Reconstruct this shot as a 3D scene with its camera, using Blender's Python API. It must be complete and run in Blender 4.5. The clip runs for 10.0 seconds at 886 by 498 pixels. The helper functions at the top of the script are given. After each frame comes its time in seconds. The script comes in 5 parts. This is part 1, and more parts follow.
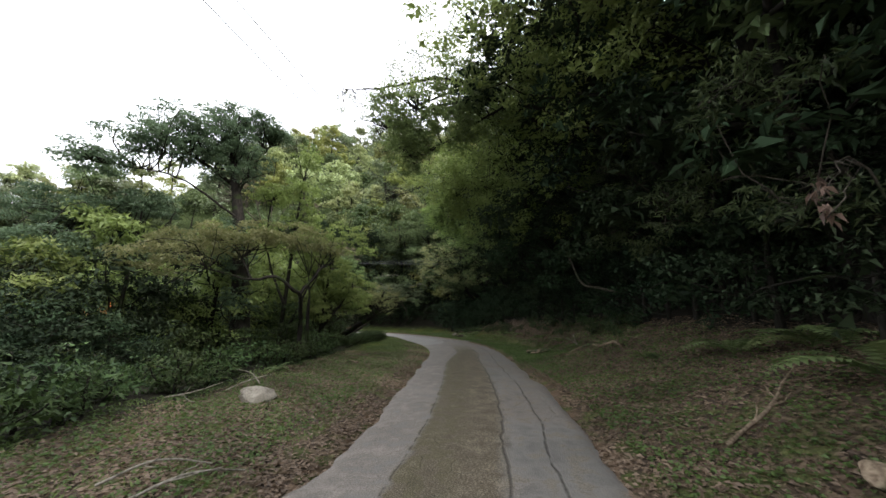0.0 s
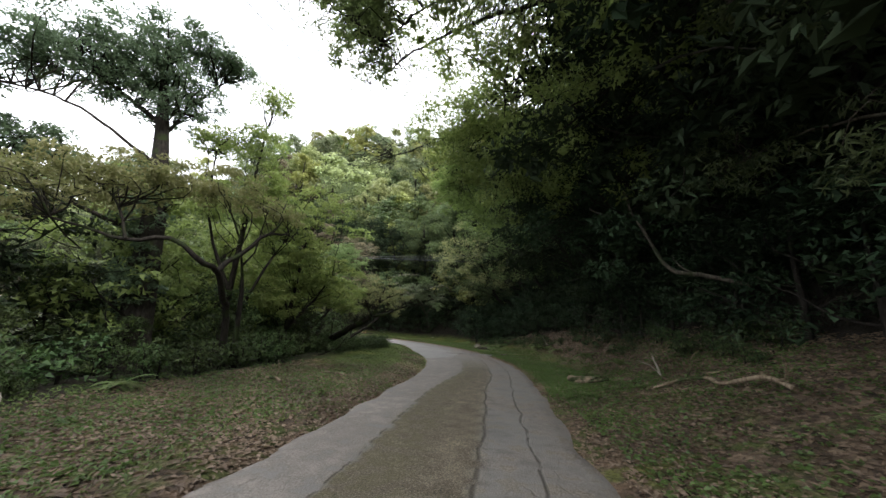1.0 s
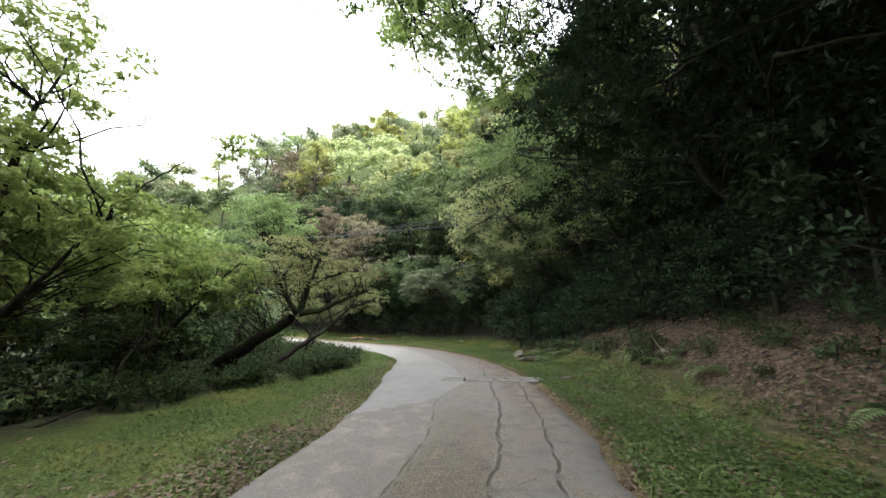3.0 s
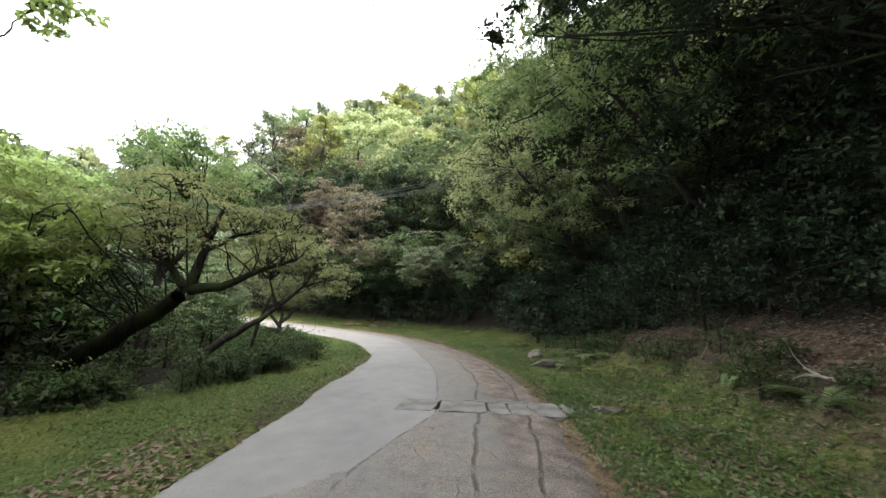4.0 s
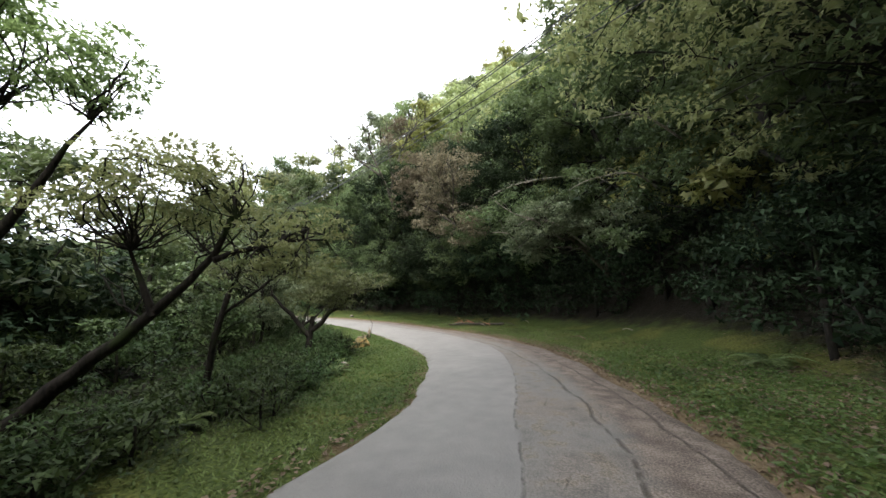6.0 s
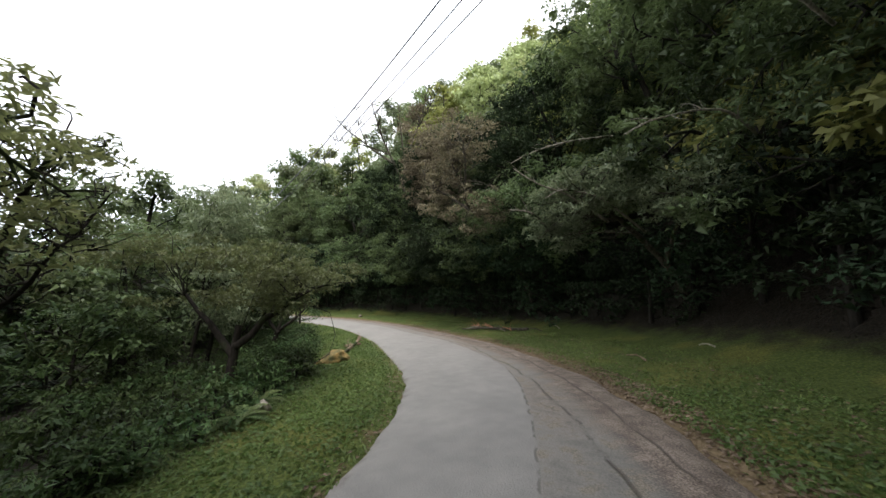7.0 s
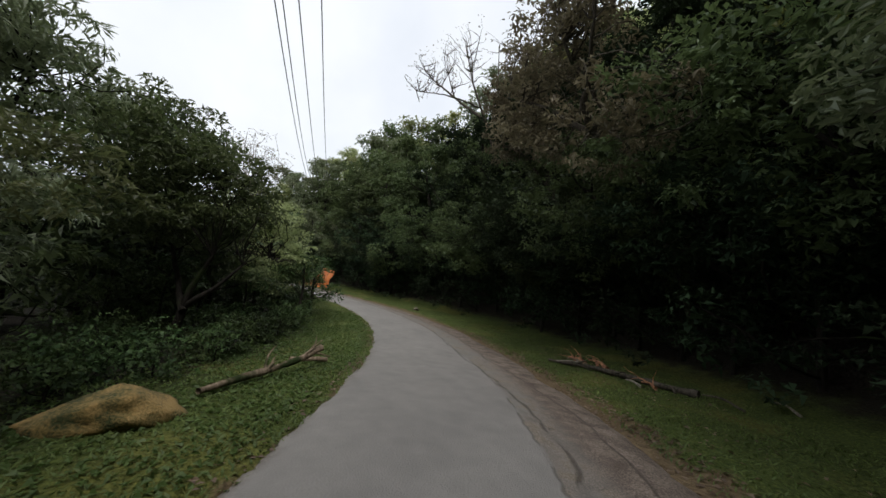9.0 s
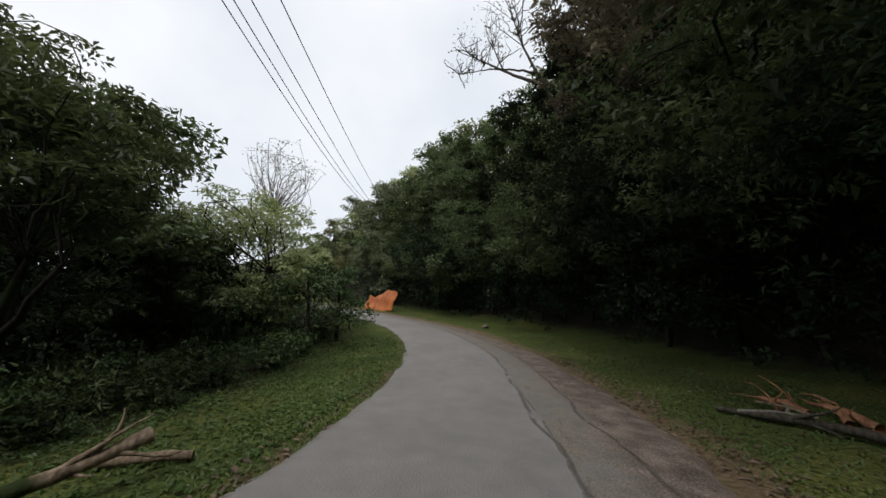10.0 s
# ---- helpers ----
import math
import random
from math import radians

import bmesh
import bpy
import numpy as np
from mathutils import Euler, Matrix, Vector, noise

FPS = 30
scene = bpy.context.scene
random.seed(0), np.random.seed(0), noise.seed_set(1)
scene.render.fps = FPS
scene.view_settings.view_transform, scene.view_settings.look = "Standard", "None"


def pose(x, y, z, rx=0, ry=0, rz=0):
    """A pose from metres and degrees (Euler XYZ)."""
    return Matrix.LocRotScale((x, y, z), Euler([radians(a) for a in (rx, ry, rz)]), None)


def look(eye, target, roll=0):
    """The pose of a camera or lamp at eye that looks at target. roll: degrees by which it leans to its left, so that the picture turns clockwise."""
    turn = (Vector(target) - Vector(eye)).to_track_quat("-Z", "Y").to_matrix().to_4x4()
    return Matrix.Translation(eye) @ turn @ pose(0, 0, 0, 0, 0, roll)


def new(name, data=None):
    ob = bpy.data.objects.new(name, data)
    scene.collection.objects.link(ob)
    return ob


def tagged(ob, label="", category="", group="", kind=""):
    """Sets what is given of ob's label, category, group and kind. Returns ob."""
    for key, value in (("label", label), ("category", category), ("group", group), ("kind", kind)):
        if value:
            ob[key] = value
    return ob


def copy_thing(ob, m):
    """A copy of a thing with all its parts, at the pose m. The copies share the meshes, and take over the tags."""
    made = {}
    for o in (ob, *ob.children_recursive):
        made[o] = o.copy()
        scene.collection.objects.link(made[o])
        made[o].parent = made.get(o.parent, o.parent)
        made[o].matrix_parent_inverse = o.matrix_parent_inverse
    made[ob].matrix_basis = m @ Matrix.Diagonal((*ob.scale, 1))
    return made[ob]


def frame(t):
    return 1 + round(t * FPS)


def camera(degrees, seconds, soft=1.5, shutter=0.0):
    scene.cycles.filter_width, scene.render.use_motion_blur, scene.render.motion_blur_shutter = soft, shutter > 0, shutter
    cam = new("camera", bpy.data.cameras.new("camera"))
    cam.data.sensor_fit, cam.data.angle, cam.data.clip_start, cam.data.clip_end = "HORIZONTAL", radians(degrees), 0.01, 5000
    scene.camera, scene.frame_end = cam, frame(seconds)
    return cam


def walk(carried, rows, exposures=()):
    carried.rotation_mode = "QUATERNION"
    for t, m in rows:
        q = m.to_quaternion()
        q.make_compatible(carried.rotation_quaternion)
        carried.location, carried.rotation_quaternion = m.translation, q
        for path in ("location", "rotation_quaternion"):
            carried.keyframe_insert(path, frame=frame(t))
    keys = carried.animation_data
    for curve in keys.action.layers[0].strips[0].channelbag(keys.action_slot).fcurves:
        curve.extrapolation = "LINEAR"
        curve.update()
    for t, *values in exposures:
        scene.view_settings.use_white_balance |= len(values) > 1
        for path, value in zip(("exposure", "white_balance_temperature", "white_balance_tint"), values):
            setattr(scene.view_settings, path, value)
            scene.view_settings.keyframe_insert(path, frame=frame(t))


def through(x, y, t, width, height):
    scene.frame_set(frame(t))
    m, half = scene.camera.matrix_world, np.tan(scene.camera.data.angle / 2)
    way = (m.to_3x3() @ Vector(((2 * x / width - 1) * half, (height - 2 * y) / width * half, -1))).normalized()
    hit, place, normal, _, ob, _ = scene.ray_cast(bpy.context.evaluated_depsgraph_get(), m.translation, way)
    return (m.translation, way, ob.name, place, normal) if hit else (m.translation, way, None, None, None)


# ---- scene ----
cam = camera(103.4, 10.0, soft=1.5, shutter=0.05)
PATH = [
    (0, (2.919, 0.293, 1.588), (2.568, 2.224, 1.971), 0.7),
    (0.5, (3.132, 3.034, 1.437), (2.68, 4.939, 1.846), 3.0),
    (1, (3.179, 5.568, 1.342), (2.61, 7.435, 1.775), 3.6),
    (1.5, (3.134, 8.104, 1.356), (2.539, 9.949, 1.848), 0.2),
    (2, (2.992, 10.541, 1.393), (2.29, 12.364, 1.822), 1.5),
    (2.5, (2.699, 12.946, 1.403), (1.859, 14.702, 1.862), 2.1),
    (2.7, (2.474, 13.991, 1.405), (1.649, 15.76, 1.838), 0.6),
    (3.8, (1.574, 18.382, 1.433), (0.665, 20.12, 1.823), 0.5),
    (4, (1.373, 19.132, 1.446), (0.423, 20.858, 1.79), 1.5),
    (4.5, (0.85, 20.849, 1.431), (-0.198, 22.502, 1.844), 1.4),
    (5, (0.163, 22.474, 1.454), (-1.055, 24.027, 1.782), 3.7),
    (5.5, (-0.607, 23.796, 1.354), (-2.026, 25.166, 1.687), 3.7),
    (5.7, (-1.029, 24.353, 1.352), (-2.489, 25.681, 1.678), 0.1),
    (6.8, (-3.185, 27.297, 1.437), (-4.786, 28.466, 1.707), -2.7),
    (7, (-3.637, 27.739, 1.447), (-5.254, 28.876, 1.752), -2.0),
    (7.5, (-4.837, 28.794, 1.246), (-6.544, 29.765, 1.623), -2.1),
    (8, (-5.978, 29.663, 1.38), (-7.558, 30.772, 1.902), -3.0),
    (8.5, (-7.74, 31.09, 1.49), (-9.457, 32.031, 1.898), 4.6),
    (9, (-9.348, 32.323, 1.396), (-11.22, 32.964, 1.682), 7.1),
    (9.5, (-11.119, 33.468, 1.366), (-13.042, 33.902, 1.705), 4.0),
    (10, (-12.947, 34.352, 1.275), (-14.907, 34.532, 1.63), 2.2),
]
walk(cam, [(t, look(eye, target, roll)) for t, eye, target, roll in PATH],
     exposures=[(0.0, 1.35), (1.0, 1.6), (2.0, 2.2), (2.5, 2.45), (4.0, 2.3), (5.5, 1.85), (7.0, 1.3), (8.0, 0.62), (9.0, 0.08), (10.0, -0.05)])

# ---- sky and sun: bright overcast ----
world = bpy.data.worlds.new("overcast_sky")
scene.world = world
world.use_nodes = True
wn, wl = world.node_tree.nodes, world.node_tree.links
sky = wn.new("ShaderNodeTexSky")
sky.sky_type, sky.sun_disc = "NISHITA", False
sky.sun_elevation, sky.sun_rotation = radians(51), radians(110)
sky.dust_density, sky.air_density = 6.0, 1.0
veil = wn.new("ShaderNodeMix")
veil.data_type = "RGBA"
veil.inputs[0].default_value = 0.86
sky_gain = wn.new("ShaderNodeVectorMath")
sky_gain.operation = "SCALE"
sky_gain.inputs[3].default_value = 0.1
wl.new(sky.outputs[0], sky_gain.inputs[0])
wl.new(sky_gain.outputs[0], veil.inputs[6])
wtc = wn.new("ShaderNodeTexCoord")
wnoise = wn.new("ShaderNodeTexNoise")
wnoise.inputs["Scale"].default_value = 1.6
wnoise.inputs["Detail"].default_value = 5.0
wl.new(wtc.outputs["Generated"], wnoise.inputs["Vector"])
wramp = wn.new("ShaderNodeValToRGB")
wramp.color_ramp.elements[0].position, wramp.color_ramp.elements[0].color = 0.3, (0.82, 0.87, 0.95, 1)
wramp.color_ramp.elements[1].position, wramp.color_ramp.elements[1].color = 0.65, (1.1, 1.12, 1.15, 1)
wl.new(wnoise.outputs["Fac"], wramp.inputs[0])
wl.new(wramp.outputs[0], veil.inputs[7])
wl.new(veil.outputs[2], wn["Background"].inputs["Color"])
wn["Background"].inputs["Strength"].default_value = 1.06
sun = new("sun", bpy.data.lights.new("sun", "SUN"))
sun.data.energy, sun.data.angle, sun.data.color = 1.75, radians(25), (1.0, 0.98, 0.95)
sun.matrix_world = look((32, -12, 42), (0, 0, 0))

# ---- materials ----
def shader(name):
    m = bpy.data.materials.new(name)
    m.use_nodes = True
    return m, m.node_tree.nodes, m.node_tree.links, m.node_tree.nodes["Principled BSDF"]


def tex(nodes, links, kind, scale, vec=None, **inputs):
    n = nodes.new(kind)
    if "Scale" in n.inputs:
        n.inputs["Scale"].default_value = scale
    for k, v in inputs.items():
        n.inputs[k].default_value = v
    if vec is not None:
        links.new(vec, n.inputs["Vector"])
    return n


def ramp(nodes, links, value, stops):
    n = nodes.new("ShaderNodeValToRGB")
    while len(n.color_ramp.elements) < len(stops):
        n.color_ramp.elements.new(0.5)
    for e, (p, c) in zip(n.color_ramp.elements, stops):
        e.position, e.color = p, (*c, 1) if len(c) == 3 else c
    links.new(value, n.inputs[0])
    return n.outputs[0]


def mixc(nodes, links, fac, a, b, mode="MIX"):
    n = nodes.new("ShaderNodeMix")
    n.data_type, n.blend_type = "RGBA", mode
    for sock, v in ((n.inputs[0], fac), (n.inputs[6], a), (n.inputs[7], b)):
        if isinstance(v, (int, float)):
            sock.default_value = v
        elif isinstance(v, tuple):
            sock.default_value = (*v, 1)
        else:
            links.new(v, sock)
    return n.outputs[2]


def calc(nodes, links, op, a, b=0.0, c=0.0, clamp=False):
    n = nodes.new("ShaderNodeMath")
    n.operation, n.use_clamp = op, clamp
    for sock, v in zip(n.inputs, (a, b, c)):
        if isinstance(v, (int, float)):
            sock.default_value = v
        else:
            links.new(v, sock)
    return n.outputs[0]


def band(nodes, links, v, lo, hi):
    """0 below lo, 1 above hi, smooth between."""
    n = nodes.new("ShaderNodeMapRange")
    n.interpolation_type = "SMOOTHSTEP"
    links.new(v, n.inputs[0])
    n.inputs[1].default_value, n.inputs[2].default_value = lo, hi
    return n.outputs[0]


def attr(nodes, name):
    n = nodes.new("ShaderNodeAttribute")
    n.attribute_name = name
    return n.outputs["Fac"]


def bump(nodes, links, bsdf, height, strength, dist):
    n = nodes.new("ShaderNodeBump")
    n.inputs["Strength"].default_value, n.inputs["Distance"].default_value = strength, dist
    links.new(height, n.inputs["Height"])
    links.new(n.outputs[0], bsdf.inputs["Normal"])


def leaf_material(name, dark, light, through=0.4, gloss=0.45, shine=0.25):
    """Leaves: tone varies from leaf to leaf and from clump to clump; light passes through the blades."""
    m, n, l, b = shader(name)
    dark, light = (tuple(0.88 * v + 0.12 * (c[0] + c[1]) / 2 for v in c) for c in (dark, light))
    tint, clump = attr(n, "tint"), attr(n, "clump")
    info = n.new("ShaderNodeObjectInfo")
    mixv = calc(n, l, "ADD", calc(n, l, "MULTIPLY", tint, 0.4), calc(n, l, "MULTIPLY", clump, 0.6))
    col = ramp(n, l, mixv, [(0.1, dark), (0.9, light)])
    hsv = n.new("ShaderNodeHueSaturation")
    l.new(calc(n, l, "ADD", calc(n, l, "MULTIPLY", info.outputs["Random"], 0.05), 0.475), hsv.inputs["Hue"])
    l.new(calc(n, l, "ADD", calc(n, l, "MULTIPLY", info.outputs["Random"], 0.5), 0.75), hsv.inputs["Value"])
    l.new(col, hsv.inputs["Color"])
    l.new(hsv.outputs[0], b.inputs["Base Color"])
    b.inputs["Roughness"].default_value = gloss
    b.inputs["Specular IOR Level"].default_value = shine
    tr = n.new("ShaderNodeBsdfTranslucent")
    warm = mixc(n, l, 0.5, hsv.outputs[0], (light[0] * 1.2, light[1] * 1.25, light[2] * 0.9))
    l.new(warm, tr.inputs["Color"])
    mx = n.new("ShaderNodeMixShader")
    mx.inputs[0].default_value = through
    l.new(b.outputs[0], mx.inputs[1])
    l.new(tr.outputs[0], mx.inputs[2])
    l.new(mx.outputs[0], n["Material Output"].inputs["Surface"])
    return m


LEAF_MID = leaf_material("mid_green_leaves", (0.050, 0.078, 0.030), (0.205, 0.270, 0.098), 0.52)
# near-black leaves: the deep shade of bank and undergrowth is put into their colour
LEAF_DEEP_SHADE = leaf_material("deep_shade_leaves", (0.008, 0.015, 0.008), (0.047, 0.074, 0.034), 0.10, 0.6, 0.06)
LEAF_YELLOW = leaf_material("yellow_green_leaves", (0.140, 0.165, 0.045), (0.325, 0.335, 0.095), 0.45)
LEAF_OLIVE = leaf_material("olive_leaves", (0.105, 0.122, 0.047), (0.275, 0.285, 0.118), 0.42)
LEAF_RUST = leaf_material("rusty_dry_leaves", (0.075, 0.060, 0.042), (0.215, 0.172, 0.115), 0.3, 0.6)
LEAF_PALE = leaf_material("pale_grey_green_leaves", (0.085, 0.110, 0.062), (0.225, 0.265, 0.150), 0.35)
# very pale for leaves: the hill's haze is put into these tones
LEAF_HILL = leaf_material("hillside_leaves", (0.165, 0.200, 0.090), (0.400, 0.435, 0.200), 0.45)
LEAF_FRESH = leaf_material("fresh_green_leaves", (0.085, 0.128, 0.036), (0.270, 0.345, 0.098), 0.5)
# toned-down copy of the greens, with shade put into the leaf colour
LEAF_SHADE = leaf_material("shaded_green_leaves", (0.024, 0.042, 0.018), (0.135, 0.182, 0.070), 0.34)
LEAF_DUSK = leaf_material("dull_olive_leaves", (0.050, 0.066, 0.026), (0.170, 0.198, 0.080), 0.35)
LEAF_LOW = leaf_material("undergrowth_leaves", (0.015, 0.033, 0.009), (0.074, 0.114, 0.032), 0.2, 0.5, 0.15)
LEAF_CLOVER = leaf_material("clover_leaves", (0.045, 0.100, 0.022), (0.130, 0.225, 0.055), 0.3)
GRASS = leaf_material("short_grass", (0.046, 0.078, 0.018), (0.154, 0.196, 0.045), 0.3, 0.5)
LITTER = leaf_material("fallen_dry_leaves", (0.050, 0.032, 0.021), (0.310, 0.220, 0.145), 0.15, 0.6)


def bark_material(name, a, b_):
    m, n, l, b = shader(name)
    tc = n.new("ShaderNodeTexCoord")
    mp = n.new("ShaderNodeMapping")
    mp.inputs["Scale"].default_value = (1, 1, 0.25)
    l.new(tc.outputs["Object"], mp.inputs["Vector"])
    big = tex(n, l, "ShaderNodeTexNoise", 2.0, tc.outputs["Object"], Detail=4.0)
    fine = tex(n, l, "ShaderNodeTexNoise", 24.0, mp.outputs[0], Detail=6.0)
    col = ramp(n, l, fine.outputs["Fac"], [(0.3, a), (0.7, b_)])
    moss = mixc(n, l, band(n, l, big.outputs["Fac"], 0.52, 0.66), col, (0.025, 0.036, 0.012))
    l.new(moss, b.inputs["Base Color"])
    b.inputs["Roughness"].default_value = 0.95
    b.inputs["Specular IOR Level"].default_value = 0.15
    bump(n, l, b, fine.outputs["Fac"], 0.8, 0.02)
    return m


BARK = bark_material("dark_bark", (0.008, 0.007, 0.006), (0.034, 0.029, 0.024))
BARK_PALE = bark_material("pale_grey_bark", (0.12, 0.105, 0.085), (0.33, 0.30, 0.25))
BARK_DRY = bark_material("dull_brown_bark", (0.03, 0.025, 0.02), (0.11, 0.095, 0.075))
WOOD_DRY = bark_material("weathered_fallen_wood", (0.08, 0.055, 0.036), (0.29, 0.225, 0.16))


def plain_material(name, a, b_, scale, rough=0.85, relief=0.02, metal=0.0):
    m, n, l, b = shader(name)
    tc = n.new("ShaderNodeTexCoord")
    big = tex(n, l, "ShaderNodeTexNoise", scale, tc.outputs["Object"], Detail=6.0)
    fine = tex(n, l, "ShaderNodeTexNoise", scale * 12, tc.outputs["Object"], Detail=4.0)
    v = calc(n, l, "ADD", calc(n, l, "MULTIPLY", big.outputs["Fac"], 0.65), calc(n, l, "MULTIPLY", fine.outputs["Fac"], 0.35))
    l.new(ramp(n, l, v, [(0.40, a), (0.60, b_)]), b.inputs["Base Color"])
    b.inputs["Roughness"].default_value, b.inputs["Metallic"].default_value = rough, metal
    bump(n, l, b, v, 0.7, relief)
    return m


ROCK = plain_material("weathered_rock", (0.050, 0.043, 0.033), (0.165, 0.140, 0.108), 3.0, 0.9, 0.05)
ROCK_PALE = plain_material("pale_rock", (0.15, 0.13, 0.10), (0.36, 0.32, 0.26), 3.0, 0.9, 0.05)
ROCK_RUST = plain_material("mossy_ochre_rock", (0.04, 0.05, 0.014), (0.36, 0.235, 0.085), 4.0, 0.9, 0.06)
WIRE = plain_material("dark_cable", (0.03, 0.03, 0.035), (0.06, 0.06, 0.07), 20.0, 0.6, 0.001)
ORANGE = plain_material("orange_sheet", (0.25, 0.058, 0.004), (0.40, 0.108, 0.008), 1.2, 0.6, 0.01)

# ---- plan: the two edges of the lane, from near to far ----
EDGES = [
    ((0.95, -14), (4.0, -14)), ((0.95, -4), (4.0, -4)), ((0.95, 4), (4.0, 4.6)), ((0.6, 8), (3.8, 9)),
    ((-0.15, 13.4), (3.1, 13.9)), ((-0.6, 16.5), (2.7, 16.9)), ((-1.5, 19.6), (1.9, 20.3)), ((-2.6, 22), (0.9, 23.0)),
    ((-3.75, 24.0), (-0.1, 25.3)), ((-4.8, 26), (-1.4, 27.5)), ((-6, 28), (-3.2, 29.8)), ((-8.2, 30), (-6.0, 32.5)),
    ((-10.5, 31.4), (-8.6, 34.3)), ((-13.9, 32.6), (-12.5, 36.1)), ((-18, 33.8), (-17.2, 37.4)), ((-23, 34.3), (-23.3, 37.9)),
    ((-29, 33.2), (-29.9, 36.6)), ((-36, 29.7), (-37.8, 32.7)), ((-46, 23), (-48.2, 25.6)), ((-60, 12), (-62.3, 14.4)),
]


def smooth_line(pts, step):
    """Catmull-Rom through the points, then even steps."""
    p = np.array(pts, float)
    p = np.vstack([2 * p[0] - p[1], p, 2 * p[-1] - p[-2]])
    out = []
    for i in range(1, len(p) - 2):
        t = np.linspace(0, 1, 40, endpoint=False)[:, None]
        a, b, c, d = p[i - 1], p[i], p[i + 1], p[i + 2]
        out.append(0.5 * (2 * b + (c - a) * t + (2 * a - 5 * b + 4 * c - d) * t ** 2 + (3 * b - a - 3 * c + d) * t ** 3))
    out = np.vstack(out)
    s = np.r_[0, np.cumsum(np.hypot(*np.diff(out[:, :2], axis=0).T))]
    even = np.arange(0, s[-1], step)
    return np.array([np.interp(even, s, out[:, k]) for k in range(out.shape[1])]).T


mid = smooth_line([((a[0] + b[0]) / 2, (a[1] + b[1]) / 2, math.dist(a, b) / 2) for a, b in EDGES], 0.25)
lead = np.arange(200, 0, -5.0)
MID = np.vstack([np.c_[0 * lead + mid[0, 0], mid[0, 1] - lead], mid[:, :2], mid[-1, :2] + np.outer(lead[::-1], (mid[-1] - mid[-5])[:2] / np.linalg.norm((mid[-1] - mid[-5])[:2]))])
HALF = np.r_[0 * lead + mid[0, 2], mid[:, 2], 0 * lead + mid[-1, 2]]
TAN = np.gradient(MID, axis=0)
TAN[0], TAN[-1] = MID[1] - MID[0], MID[-1] - MID[-2]
TAN /= np.linalg.norm(TAN, axis=1)[:, None]
RIGHT = np.c_[TAN[:, 1], -TAN[:, 0]]
ARC = np.r_[0, np.cumsum(np.hypot(*np.diff(MID, axis=0).T))]
S0 = 214.0  # arc length at the place where the ride begins


def lane(x, y):
    """Arc length along the lane, and the distance past its edge (negative on it); side +1 is the hill's."""
    q = np.c_[np.ravel(x), np.ravel(y)]
    best = np.empty(len(q), int)
    for i in range(0, len(q), 20000):
        dd = (q[i:i + 20000, None, 0] - MID[None, :, 0]) ** 2 + (q[i:i + 20000, None, 1] - MID[None, :, 1]) ** 2
        best[i:i + 20000] = dd.argmin(1)
    off = q - MID[best]
    side = (off * RIGHT[best]).sum(1)
    dist = np.linalg.norm(off, axis=1)
    return ARC[best] - S0, np.sign(side), dist - HALF[best]


def step(v, a, b):
    t = np.clip((v - a) / (b - a), 0, 1)
    return t * t * (3 - 2 * t)


def wavy(x, y, size, seed=0.0):
    """Cheap smooth unevenness, about -1 to 1."""
    x, y = x / size + seed, y / size - seed * 0.7
    return (np.sin(x * 1.9 + np.sin(y * 1.3)) + np.sin(y * 2.3 + 1.7 * np.sin(x * 0.8 + 2)) + np.sin((x + y) * 3.7 + 1)) / 3


def rise(s):
    """The lane climbs gently past the last bend."""
    return 0.055 * (np.sqrt((s - 46.5) ** 2 + 9) + s - 46.5) / 2


def height(x, y):
    s, side, u = lane(x, y)
    x, y = np.ravel(x), np.ravel(y)
    up = np.maximum(u, 0)
    early = 1 - step(s, 11, 19)
    late = step(s, 24, 33)
    bank = early * (0.22 * np.minimum(up, 1.2) + 0.42 * np.maximum(up - 1.2, 0)) + (1 - early) * (1 - late) * (0.05 * up + 0.6 * np.maximum(up - 2.0, 0)) \
        + late * (0.03 * up + 0.25 * np.maximum(up - 3.2, 0))
    steep = (1.25 * np.minimum(np.maximum(up - 4.8, 0), 13) + 0.72 * np.maximum(up - 17.8, 0)) * (1 - 0.6 * step(s, 78, 120))
    hill = bank + steep
    top = 44.0 - 31 * step(s, 56, 73)
    hill = np.where(hill > top, top + 4 * np.tanh((hill - top) / 30), hill) + 0.35 * wavy(x, y, 2.7) * step(up, 2, 8)
    dale = -0.02 * up - 0.10 * np.maximum(np.minimum(up, 30) - 5, 0) + 14 * step(up, 60, 260) + 0.25 * wavy(x, y, 2.1, 3) * step(up, 2, 7)
    z = np.where(side > 0, hill, dale)
    z += 0.03 * wavy(x, y, 0.6, 1) * step(up, 0.3, 2) + 0.05 * step(up, 0.0, 0.5) * 0.5
    # open ditch leading from the bank to the drain
    line = 25.3 - 0.16 * (x - 0.75) + 0.05 * np.sin(x * 5)
    z -= 0.32 * step(x, 0.6, 0.85) * (1 - step(x, 1.9, 2.4)) * (1 - step(np.abs(y - line), 0.06, 0.2))
    z = np.where(u < 0.12, -0.06 + 0.05 * step(u, -0.1, 0.12), z - 0.01)
    return np.where(u < -0.4, -0.45, z) + np.minimum(rise(s), 4.0) * (1 - step(up, 20, 60))


def at_height(x, y):
    return float(height(np.array([x]), np.array([y]))[0])


